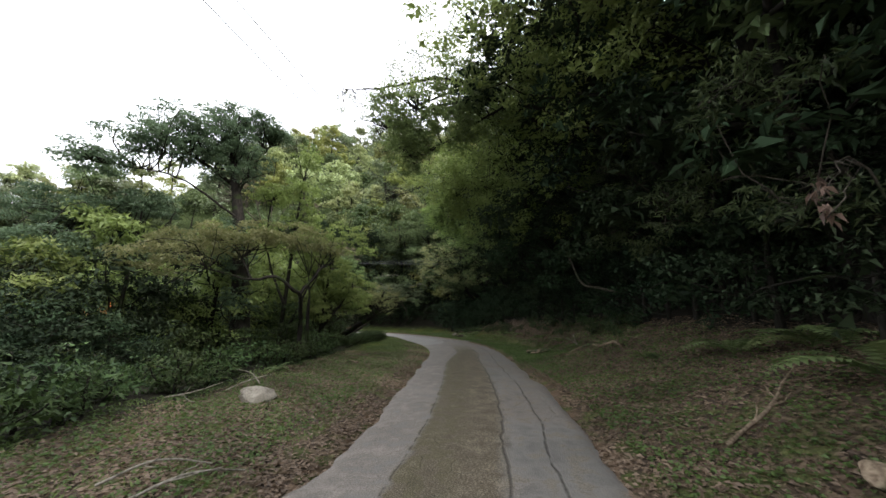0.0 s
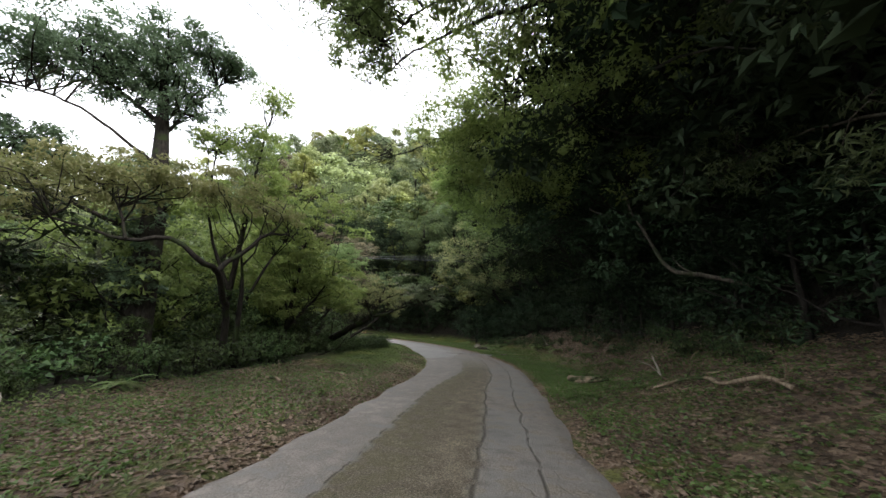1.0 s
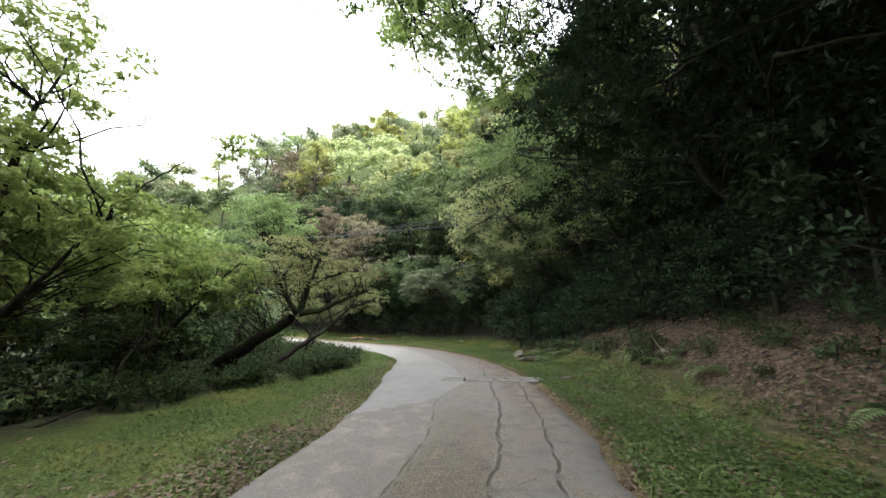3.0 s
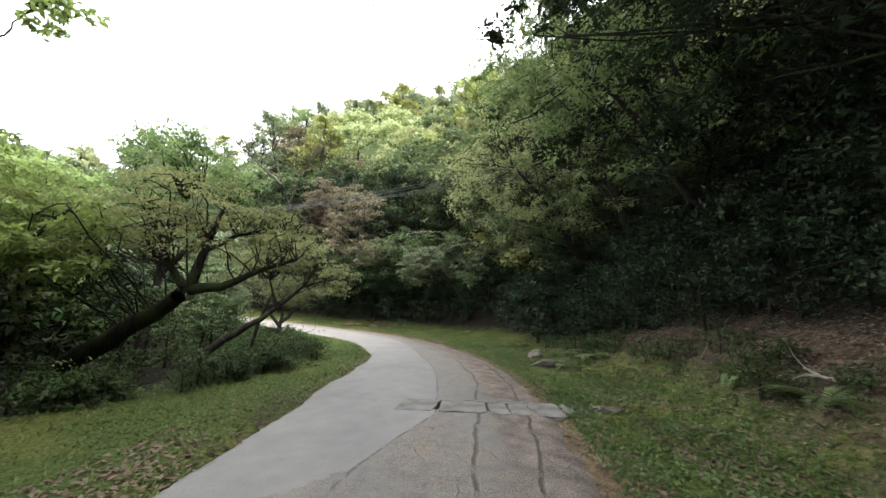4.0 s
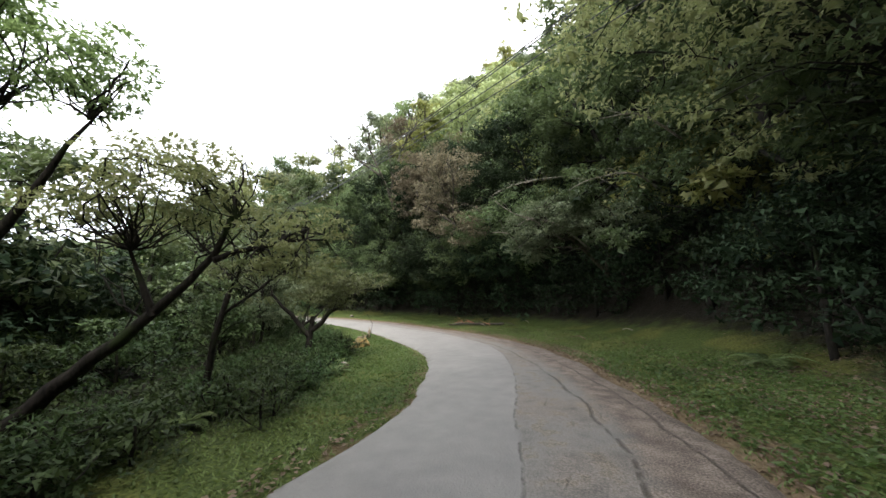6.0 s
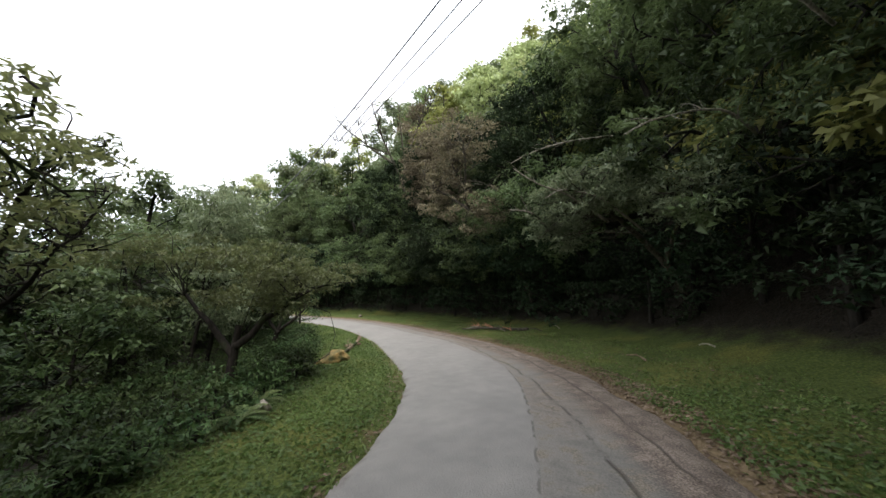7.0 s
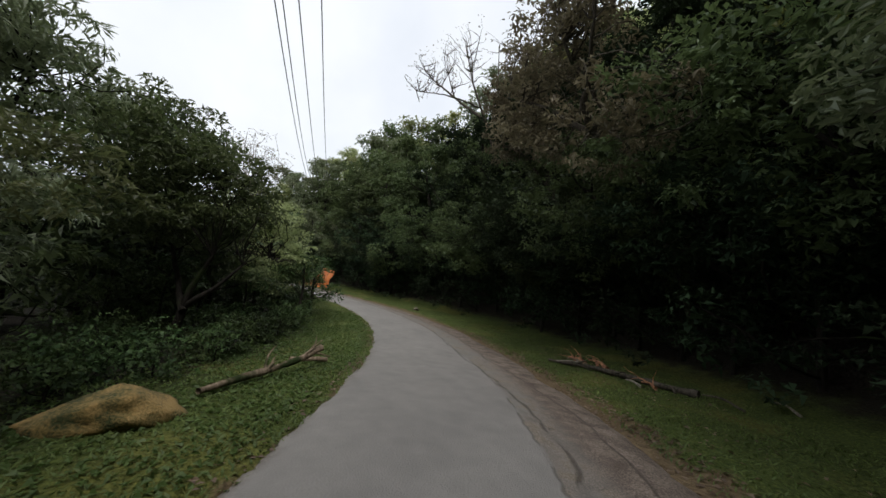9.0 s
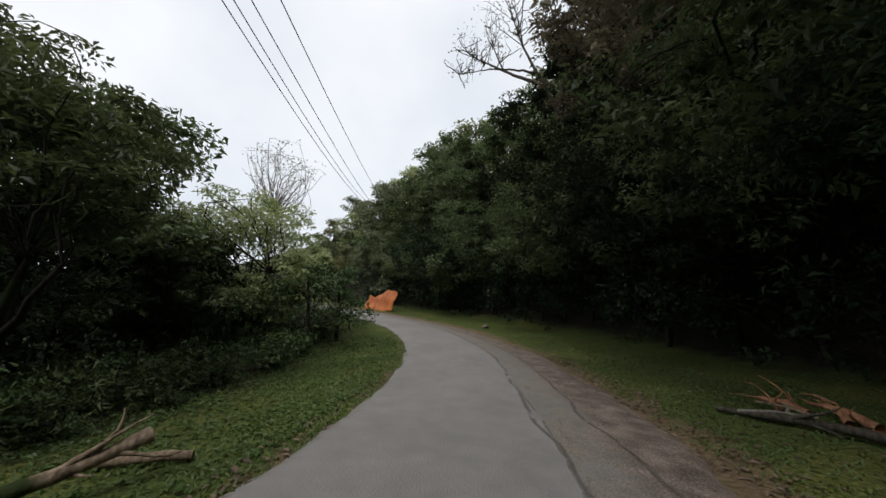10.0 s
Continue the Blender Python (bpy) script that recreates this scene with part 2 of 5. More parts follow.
# ---- mesh helpers ----
def mesh_from(name, verts, quads, mat, smooth=False, attrs=None):
    me = bpy.data.meshes.new(name)
    verts, quads = np.asarray(verts, np.float32), np.asarray(quads, np.int32)
    k = quads.shape[1]
    me.vertices.add(len(verts))
    me.vertices.foreach_set("co", verts.ravel())
    me.loops.add(quads.size)
    me.loops.foreach_set("vertex_index", quads.ravel())
    me.polygons.add(len(quads))
    me.polygons.foreach_set("loop_start", np.arange(0, quads.size, k, dtype=np.int32))
    me.polygons.foreach_set("use_smooth", np.full(len(quads), smooth))
    for key, val in (attrs or {}).items():
        a = me.attributes.new(key, "FLOAT", "POINT")
        a.data.foreach_set("value", np.asarray(val, np.float32))
    me.materials.append(mat)
    me.update(calc_edges=True)
    return me


def part(name, me, parent=None, label=""):
    ob = new(name, me)
    ob.parent = parent
    return tagged(ob, label)


def empty(name, where=(0, 0, 0)):
    ob = new(name)
    ob.location = where
    ob.empty_display_size = 0.2
    return ob




def tubes(paths, sides=7):
    """Tapered tubes along [(points, radii)]: verts and quads."""
    vs, fs, base = [], [], 0
    for pts, rad in paths:
        pts, rad = np.asarray(pts, float), np.asarray(rad, float)
        tan = np.gradient(pts, axis=0)
        tan /= np.linalg.norm(tan, axis=1)[:, None] + 1e-9
        ref = np.where(np.abs(tan[:, 2:3]) > 0.9, [[1.0, 0, 0]], [[0, 0, 1.0]])
        a = np.cross(tan, ref)
        a /= np.linalg.norm(a, axis=1)[:, None] + 1e-9
        b = np.cross(tan, a)
        ang = np.linspace(0, 2 * np.pi, sides, endpoint=False)
        ring = pts[:, None] + rad[:, None, None] * (np.cos(ang)[None, :, None] * a[:, None] + np.sin(ang)[None, :, None] * b[:, None])
        vs.append(ring.reshape(-1, 3))
        i, j = np.meshgrid(np.arange(len(pts) - 1), np.arange(sides), indexing="ij")
        j2 = (j + 1) % sides
        fs.append((base + np.stack([i * sides + j, i * sides + j2, (i + 1) * sides + j2, (i + 1) * sides + j], -1)).reshape(-1, 4))
        base += len(pts) * sides
    return np.vstack(vs), np.vstack(fs)


def leaf_quads(c, axis, normal, length, width, fold=0.25):
    """One folded blade at each centre: base, side, tip, side."""
    axis = axis / (np.linalg.norm(axis, axis=1)[:, None] + 1e-9)
    side = np.cross(axis, normal)
    side /= np.linalg.norm(side, axis=1)[:, None] + 1e-9
    nrm = np.cross(side, axis)
    L, W = length[:, None], width[:, None]
    v = np.stack([c - axis * L / 2, c + side * W / 2 + nrm * W * fold - axis * L * 0.06, c + axis * L / 2 - nrm * L * 0.12, c - side * W / 2 + nrm * W * fold - axis * L * 0.06], 1)
    q = np.arange(4 * len(c)).reshape(-1, 4)
    return v.reshape(-1, 3), q


def bend_line(start, way, length, n, r, droop=0.0, wild=0.25):
    """A wandering limb: points from start along way."""
    p, d, out = np.array(start, float), np.array(way, float), [np.array(start, float)]
    d /= np.linalg.norm(d)
    for _ in range(n):
        d = d + r.normal(0, wild / math.sqrt(n), 3) + np.array([0, 0, -droop / n])
        d /= np.linalg.norm(d)
        p = p + d * length / n
        out.append(p.copy())
    return np.array(out)


def crown_leaves(centres, radii, count, size, r, flat=0.6, slim=0.42, hang=0.35, simple=False, core=0):
    """Leaves over many small domed sprays, ragged outside, with open gaps between; core adds the broad shaded leaves inside."""
    k = r.choice(len(centres), count + core, p=radii ** 2 / (radii ** 2).sum())
    n_ = count + core
    inner = np.arange(n_) >= count
    way = r.normal(0, 1, (n_, 3))
    way /= np.linalg.norm(way, axis=1)[:, None]
    way[:, 2] = np.where(r.random(n_) < 0.8, np.abs(way[:, 2]), way[:, 2]) * flat
    rad = radii[k] * np.where(inner, 0.4 * r.random(n_), (0.42 + 0.58 * r.random(n_) ** 0.7) * 0.9)
    c = centres[k] + way * rad[:, None]
    c[:, 2] -= np.where(inner, 0.22, 0.0) * radii[k]
    axis = way + r.normal(0, 0.55, (n_, 3)) + np.array([0, 0, -hang])
    normal = np.array([0, 0, 0.75]) + 0.8 * way + r.normal(0, 0.35, (n_, 3))
    length = size * (0.6 + 0.8 * r.random(n_)) * np.where(inner, 1.6, 1.0)
    v, q = leaf_quads(c, axis, normal, length, length * slim * (0.8 + 0.4 * r.random(n_)) * np.where(inner, 1.3, 1.0))
    clump, corners = r.random(len(centres))[k], 4
    if simple:  # far leaves: one three-cornered blade
        f = v.reshape(-1, 4, 3)
        back = 0.6 * (f[:, 0] - (f[:, 1] + f[:, 3]) / 2)
        v, corners = np.stack([f[:, 1] + back, f[:, 2], f[:, 3] + back], 1).reshape(-1, 3), 3
        q = np.arange(3 * n_).reshape(-1, 3)
    return v, q, {"tint": np.repeat(r.random(n_), corners), "clump": np.repeat(clump, corners)}


def tree(name, label, tall, spread, leaves, size, mat, bark=None, seed=1, low=0.3, lean=(0, 0), limbs=9, forks=5, trunk=0.16,
         puff=0.75, flat=0.6, rise=0.7, slim=0.42, twigs=True, sides=6, core=0, category="tree", group=""):
    """A tree at the origin: a tapered trunk with limbs, and a crown of many small leaf clumps."""
    r = np.random.default_rng(seed)
    bark = bark or BARK
    top = np.array([lean[0], lean[1], tall * 0.86])
    t = np.linspace(0, 1, 9)
    line = np.outer(t, top) + np.c_[0.25 * np.sin(t * 5 + seed) * t * tall * 0.1, 0.25 * np.cos(t * 4 + seed) * t * tall * 0.1, 0 * t]
    line[0, 2] = -0.3
    paths = [(line, trunk * (1.25 - t) ** 1.1 + 0.015)]
    cen, rad = [line[-1]], [puff]
    for i in range(limbs):
        f = low + (0.98 - low) * (i + r.random() * 0.7) / limbs
        k = np.array([np.interp(f, t, line[:, a]) for a in range(3)])
        ang = i * 2.4 + r.normal(0, 0.4)
        reach = spread * (1.0 - 0.62 * max(0, (f - low) / (1 - low)) ** 1.6) * (0.65 + 0.5 * r.random())
        limb = bend_line(k, (math.cos(ang), math.sin(ang), rise * (0.25 + f)), reach, 7, r, 0.12, 0.55)
        r0 = trunk * 0.5 * (1.15 - f)
        paths.append((limb, np.linspace(r0, 0.014, 8)))
        cen.append(limb[-1]), rad.append(puff * (0.7 + 0.5 * r.random()))
        for j in range(forks):
            g = 2 + j * 5 // forks
            w = limb[min(g + 1, 7)] - limb[g] + r.normal(0, 0.35, 3) * reach / 7 * 2.2
            tw = bend_line(limb[g], w, reach * (0.25 + 0.3 * r.random()), 4, r, 0.1, 0.6)
            if twigs:
                paths.append((tw, np.linspace(r0 * 0.4, 0.008, 5)))
            cen.append(tw[-1]), rad.append(puff * (0.55 + 0.6 * r.random()))
            cen.append(tw[2] + r.normal(0, 0.2, 3)), rad.append(puff * (0.4 + 0.4 * r.random()))
    base = empty(name)
    tagged(base, label, category, group)
    v, q = tubes(paths, sides)
    part("trunk", mesh_from("trunk", v, q, bark, True), base)
    if leaves:
        v, q, a = crown_leaves(np.array(cen), np.array(rad), leaves, size * (1 if twigs and sides > 5 else 1.15), r, flat, slim, simple=sides < 5, core=core)
        part("crown", mesh_from("crown", v, q, mat, False, a), base)
    return base


def put(ob, x, y, turn=0.0, scale=1.0, sink=0.0, z=None, tall=1.0):
    """Where a thing stands: on the ground at x, y."""
    zz = at_height(x, y) if z is None else z
    return pose(x, y, zz - sink, 0, 0, turn) @ Matrix.Diagonal((scale, scale, scale * tall, 1))


# ---- ground: one sheet to the horizon ----
def axis_steps(lo, hi, fine, far):
    core = np.arange(lo, hi + fine, fine)
    grow = np.cumsum(fine * 1.18 ** np.arange(1, 60))
    grow = grow[grow < far]
    return np.r_[lo - grow[::-1], core, core[-1] + grow]


gx = np.unique(np.r_[axis_steps(-44, 14, 0.4, 1800), np.arange(0.25, 2.8, 0.1)])
gy = np.unique(np.r_[axis_steps(-6, 50, 0.4, 1800), np.arange(24.45, 25.9, 0.1)])
GX, GY = np.meshgrid(gx, gy, indexing="ij")
gs, gside, gu = lane(GX, GY)
gz = height(GX, GY)
ni, nj = GX.shape
ii, jj = np.meshgrid(np.arange(ni - 1), np.arange(nj - 1), indexing="ij")
gq = np.stack([ii * nj + jj, (ii + 1) * nj + jj, (ii + 1) * nj + jj + 1, ii * nj + jj + 1], -1).reshape(-1, 4)


def ground_material():
    m, n, l, b = shader("verge_grass_litter_and_shaded_soil")
    s, u, side = attr(n, "along"), attr(n, "past_edge"), attr(n, "side")
    tc = n.new("ShaderNodeTexCoord")
    p = tc.outputs["Object"]
    big = tex(n, l, "ShaderNodeTexNoise", 0.55, p, Detail=5.0).outputs["Fac"]
    mid_ = tex(n, l, "ShaderNodeTexNoise", 2.6, p, Detail=6.0).outputs["Fac"]
    fine = tex(n, l, "ShaderNodeTexNoise", 28.0, p, Detail=5.0).outputs["Fac"]
    cell = tex(n, l, "ShaderNodeTexVoronoi", 16.0, p)
    grass = ramp(n, l, fine, [(0.25, (0.022, 0.034, 0.008)), (0.5, (0.058, 0.080, 0.018)), (0.75, (0.118, 0.140, 0.036))])
    grass = mixc(n, l, calc(n, l, "MULTIPLY", band(n, l, big, 0.5, 0.64), 0.6), grass, ramp(n, l, fine, [(0.3, (0.060, 0.062, 0.014)), (0.7, (0.185, 0.175, 0.045))]))
    leafy = ramp(n, l, cell.outputs["Color"], [(0.1, (0.028, 0.020, 0.014)), (0.5, (0.080, 0.055, 0.038)), (0.9, (0.170, 0.122, 0.082))])
    # near-black soil: the shade under bushes and trees is put into its colour
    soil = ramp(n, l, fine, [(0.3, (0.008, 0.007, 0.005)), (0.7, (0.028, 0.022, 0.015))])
    weeds = ramp(n, l, fine, [(0.3, (0.014, 0.022, 0.008)), (0.7, (0.060, 0.080, 0.026))])
    # grass spreads from the lane outwards, dry leaves gather along the first stretch
    uw = calc(n, l, "ADD", u, calc(n, l, "MULTIPLY", calc(n, l, "SUBTRACT", mid_, 0.5), 1.6))
    dry = calc(n, l, "SUBTRACT", 1.0, band(n, l, calc(n, l, "ADD", s, calc(n, l, "MULTIPLY", calc(n, l, "SUBTRACT", big, 0.5), 12.0)), 13.0, 19.0))
    patch = band(n, l, mid_, 0.46, 0.62)
    dry_here = calc(n, l, "MULTIPLY", dry, calc(n, l, "SUBTRACT", 1.0, calc(n, l, "MULTIPLY", patch, 0.75)))
    col = mixc(n, l, dry_here, grass, leafy)
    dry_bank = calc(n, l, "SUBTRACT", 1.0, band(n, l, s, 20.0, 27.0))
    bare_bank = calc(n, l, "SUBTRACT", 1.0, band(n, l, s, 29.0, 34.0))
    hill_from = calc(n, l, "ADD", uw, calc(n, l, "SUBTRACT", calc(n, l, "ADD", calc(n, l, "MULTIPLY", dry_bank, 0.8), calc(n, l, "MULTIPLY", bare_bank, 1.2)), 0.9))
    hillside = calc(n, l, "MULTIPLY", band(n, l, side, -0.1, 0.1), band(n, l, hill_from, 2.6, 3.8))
    # under the bank's bushes the shade-toned soil replaces the leaf litter
    clear_of_shade = calc(n, l, "SUBTRACT", 1.0, band(n, l, uw, 3.6, 4.4))
    leafy_fac = calc(n, l, "MULTIPLY", clear_of_shade, bare_bank)
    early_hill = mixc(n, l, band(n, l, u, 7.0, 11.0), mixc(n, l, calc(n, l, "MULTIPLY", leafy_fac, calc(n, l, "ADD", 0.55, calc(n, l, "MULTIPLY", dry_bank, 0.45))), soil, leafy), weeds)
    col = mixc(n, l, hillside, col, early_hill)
    # the dale floor starts from the same shade-toned soil, broken by weeds
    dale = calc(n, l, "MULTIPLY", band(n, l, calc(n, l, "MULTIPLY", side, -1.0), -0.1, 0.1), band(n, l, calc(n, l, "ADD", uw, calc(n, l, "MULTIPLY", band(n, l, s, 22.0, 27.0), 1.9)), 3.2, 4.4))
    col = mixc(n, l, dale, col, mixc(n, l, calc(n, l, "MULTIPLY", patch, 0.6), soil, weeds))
    rim_u = calc(n, l, "SUBTRACT", uw, calc(n, l, "MULTIPLY", calc(n, l, "MULTIPLY", band(n, l, side, -0.1, 0.1), band(n, l, s, 16.0, 24.0)), 0.42))
    rim = calc(n, l, "SUBTRACT", 1.0, band(n, l, rim_u, -0.2, 0.12))
    col = mixc(n, l, calc(n, l, "MULTIPLY", rim, 0.8), col, mixc(n, l, mid_, (0.09, 0.055, 0.032), (0.22, 0.15, 0.10)))
    far = band(n, l, u, 60.0, 120.0)
    col = mixc(n, l, far, col, (0.06, 0.09, 0.03))
    l.new(col, b.inputs["Base Color"])
    b.inputs["Roughness"].default_value = 0.95
    b.inputs["Specular IOR Level"].default_value = 0.2
    bump(n, l, b, calc(n, l, "ADD", fine, cell.outputs["Distance"]), 0.9, 0.04)
    return m


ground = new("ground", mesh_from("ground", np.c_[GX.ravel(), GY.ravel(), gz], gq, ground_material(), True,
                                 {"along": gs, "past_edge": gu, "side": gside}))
tagged(ground, "grassy verges, leaf-strewn bank and wooded hillside soil", "ground", kind="structure")


# ---- the lane ----
def road_material():
    m, n, l, b = shader("worn_lane_surface")
    s, v = attr(n, "along"), attr(n, "across")
    tc = n.new("ShaderNodeTexCoord")
    p = tc.outputs["Object"]
    big = tex(n, l, "ShaderNodeTexNoise", 0.7, p, Detail=5.0).outputs["Fac"]
    mid_ = tex(n, l, "ShaderNodeTexNoise", 4.0, p, Detail=6.0).outputs["Fac"]
    fine = tex(n, l, "ShaderNodeTexNoise", 60.0, p, Detail=4.0).outputs["Fac"]
    wob = calc(n, l, "MULTIPLY", calc(n, l, "SUBTRACT", mid_, 0.5), 0.35)
    vw = calc(n, l, "ADD", v, wob)
    tone = calc(n, l, "ADD", calc(n, l, "MULTIPLY", big, 0.4), calc(n, l, "ADD", calc(n, l, "MULTIPLY", mid_, 0.35), calc(n, l, "MULTIPLY", fine, 0.25)))
    concrete = ramp(n, l, tone, [(0.3, (0.155, 0.147, 0.138)), (0.7, (0.25, 0.236, 0.218))])
    old = ramp(n, l, tone, [(0.36, (0.115, 0.107, 0.097)), (0.64, (0.265, 0.247, 0.22))])
    gravel = ramp(n, l, calc(n, l, "ADD", calc(n, l, "MULTIPLY", fine, 0.7), calc(n, l, "MULTIPLY", mid_, 0.3)),
                  [(0.34, (0.032, 0.026, 0.015)), (0.5, (0.105, 0.083, 0.052)), (0.64, (0.23, 0.19, 0.135))])
    dirt = ramp(n, l, calc(n, l, "ADD", calc(n, l, "MULTIPLY", fine, 0.6), calc(n, l, "MULTIPLY", mid_, 0.4)), [(0.36, (0.045, 0.034, 0.026)), (0.5, (0.135, 0.105, 0.083)), (0.63, (0.27, 0.22, 0.185))])
    # newer concrete on the dale side of the seam
    seam, split = attr(n, "seam"), attr(n, "split")
    newer = calc(n, l, "SUBTRACT", 1.0, band(n, l, calc(n, l, "SUBTRACT", calc(n, l, "ADD", v, calc(n, l, "MULTIPLY", wob, 0.3)), seam), -0.03, 0.03))
    patch_line = calc(n, l, "ADD", calc(n, l, "SUBTRACT", s, calc(n, l, "MULTIPLY", calc(n, l, "ADD", v, 1.6), 1.05)), calc(n, l, "MULTIPLY", wob, 1.6))
    early = calc(n, l, "SUBTRACT", 1.0, band(n, l, patch_line, 20.86, 20.94))
    concrete = mixc(n, l, calc(n, l, "MULTIPLY", early, calc(n, l, "ADD", 0.35, calc(n, l, "MULTIPLY", band(n, l, mid_, 0.3, 0.5), 0.65))), concrete, mixc(n, l, 0.45, old, dirt))
    worn = mixc(n, l, band(n, l, big, 0.42, 0.6), old, dirt)
    col = mixc(n, l, newer, mixc(n, l, 0.5, old, worn), concrete)
    # loose mossy strip between the wheel tracks along the first stretch
    from_seam = calc(n, l, "SUBTRACT", vw, seam)
    strip = calc(n, l, "MULTIPLY", band(n, l, from_seam, -0.06, 0.06), calc(n, l, "SUBTRACT", 1.0, band(n, l, calc(n, l, "SUBTRACT", vw, split), -0.14, 0.1)))
    strip = calc(n, l, "MULTIPLY", strip, calc(n, l, "SUBTRACT", 1.0, band(n, l, calc(n, l, "ADD", s, calc(n, l, "MULTIPLY", big, 4.0)), 18.0, 25.0)))
    moss = ramp(n, l, fine, [(0.3, (0.030, 0.027, 0.010)), (0.7, (0.105, 0.092, 0.040))])
    mossy = calc(n, l, "MULTIPLY", band(n, l, mid_, 0.42, 0.58), calc(n, l, "SUBTRACT", 1.0, band(n, l, from_seam, 0.45, 0.8)))
    col = mixc(n, l, calc(n, l, "MULTIPLY", strip, 0.92), col, mixc(n, l, mossy, gravel, moss))
    # grit beside the wheel tracks
    grit = calc(n, l, "MULTIPLY", calc(n, l, "SUBTRACT", 1.0, newer), band(n, l, mid_, 0.5, 0.64))
    col = mixc(n, l, calc(n, l, "MULTIPLY", grit, 0.55), col, gravel)
    # broken rim on the hill side
    rim = calc(n, l, "MULTIPLY", band(n, l, vw, 0.7, 1.0), band(n, l, s, 18.0, 25.0))
    col = mixc(n, l, rim, col, dirt)
    edge = band(n, l, calc(n, l, "ABSOLUTE", vw), 1.5, 1.68)
    col = mixc(n, l, calc(n, l, "MULTIPLY", edge, 0.7), col, dirt)
    # cracks: long ones beside the tracks, a net where the surface is old
    warp = n.new("ShaderNodeVectorMath")
    warp.operation = "MULTIPLY_ADD"
    l.new(tex(n, l, "ShaderNodeTexNoise", 2.2, p, Detail=5.0).outputs["Color"], warp.inputs[0])
    warp.inputs[1].default_value = (0.35, 0.35, 0.0)
    l.new(p, warp.inputs[2])
    crack = tex(n, l, "ShaderNodeTexVoronoi", 1.7, warp.outputs[0])
    crack.feature = "DISTANCE_TO_EDGE"
    net = calc(n, l, "SUBTRACT", 1.0, band(n, l, crack.outputs["Distance"], 0.004, 0.03))
    net = calc(n, l, "MULTIPLY", net, calc(n, l, "MULTIPLY", calc(n, l, "SUBTRACT", 1.0, calc(n, l, "MULTIPLY", calc(n, l, "MULTIPLY", newer, calc(n, l, "SUBTRACT", 1.0, calc(n, l, "MULTIPLY", early, 0.8))), 0.9)), band(n, l, big, 0.44, 0.56)))
    run = calc(n, l, "ADD", v, calc(n, l, "MULTIPLY", calc(n, l, "SUBTRACT", tex(n, l, "ShaderNodeTexNoise", 0.9, p, Detail=8.0).outputs["Fac"], 0.5), 0.3))
    lines = []
    for off, wide_ in ((0.0, 0.036), (0.55, 0.03)):
        lines.append(calc(n, l, "SUBTRACT", 1.0, band(n, l, calc(n, l, "ABSOLUTE", calc(n, l, "SUBTRACT", calc(n, l, "SUBTRACT", run, split), off)), 0.004, wide_)))
    joint = calc(n, l, "SUBTRACT", 1.0, band(n, l, calc(n, l, "ABSOLUTE", calc(n, l, "SUBTRACT", calc(n, l, "ADD", v, calc(n, l, "MULTIPLY", wob, 0.3)), seam)), 0.004, 0.024))
    cr = calc(n, l, "MAXIMUM", calc(n, l, "MULTIPLY", calc(n, l, "MULTIPLY", net, band(n, l, mid_, 0.42, 0.58)), 0.45), calc(n, l, "MULTIPLY", calc(n, l, "MAXIMUM", *lines), band(n, l, mid_, 0.36, 0.5)))
    cr = calc(n, l, "MAXIMUM", cr, calc(n, l, "MULTIPLY", joint, calc(n, l, "MULTIPLY", band(n, l, mid_, 0.4, 0.52), 0.7)))
    col = mixc(n, l, calc(n, l, "MULTIPLY", cr, 0.65), col, (0.032, 0.027, 0.02))
    l.new(col, b.inputs["Base Color"])
    b.inputs["Roughness"].default_value = 0.82
    b.inputs["Specular IOR Level"].default_value = 0.35
    hgt = calc(n, l, "SUBTRACT", calc(n, l, "ADD", fine, calc(n, l, "MULTIPLY", mid_, 0.8)), calc(n, l, "MULTIPLY", cr, 1.5))
    bump(n, l, b, hgt, 0.5, 0.02)
    return m


# where the newer concrete ends and where the long crack runs: (along, across)
SEAM = [(-20, -0.72), (13, -0.74), (17, -0.38), (20, -0.3), (21.6, -0.4), (22.1, -0.35), (23, -0.14), (24, 0.18), (25.5, 0.16), (28, 0.08), (30, -0.15), (33, 0.1), (37, 0.45), (42, 0.5), (46, 0.35), (80, 0.4)]
SPLIT_LINE = [(-20, 0.4), (14, 0.42), (19.5, 0.49), (24, 0.72), (28, 0.8), (33, 0.6), (37.5, 0.52), (41, 0.7), (45, 0.33), (80, 0.5)]
across = np.linspace(-1, 1, 23)
rag = np.random.default_rng(3)
ragged = np.convolve(rag.normal(0, 1, len(MID) + 8), np.ones(3) / 3, "same")[:len(MID)] * 0.07
ragged_r = np.convolve(rag.normal(0, 1, len(MID) + 8), np.ones(4) / 4, "same")[:len(MID)] * 0.10
wide = HALF[:, None] * across[None] + np.where(across < 0, ragged[:, None] * across ** 6 * -1, ragged_r[:, None] * across ** 6)
RV = np.zeros((len(MID), len(across), 3))
RV[..., :2] = MID[:, None] + RIGHT[:, None] * wide[..., None]
RV[..., 2] = np.minimum(rise(ARC - S0), 4.0)[:, None] + 0.012 + 0.025 * (1 - across ** 2) + 0.008 * wavy(RV[..., 0], RV[..., 1], 0.8) - 0.05 * (np.abs(across) > 0.99)
na = len(across)
ii, jj = np.meshgrid(np.arange(len(MID) - 1), np.arange(na - 1), indexing="ij")
rq = np.stack([ii * na + jj, ii * na + jj + 1, (ii + 1) * na + jj + 1, (ii + 1) * na + jj], -1).reshape(-1, 4)
cell_s, cell_v = (ARC - S0)[rq[:, 0] // na], (wide / HALF[:, None] * 1.6).ravel()[rq[:, 0]]
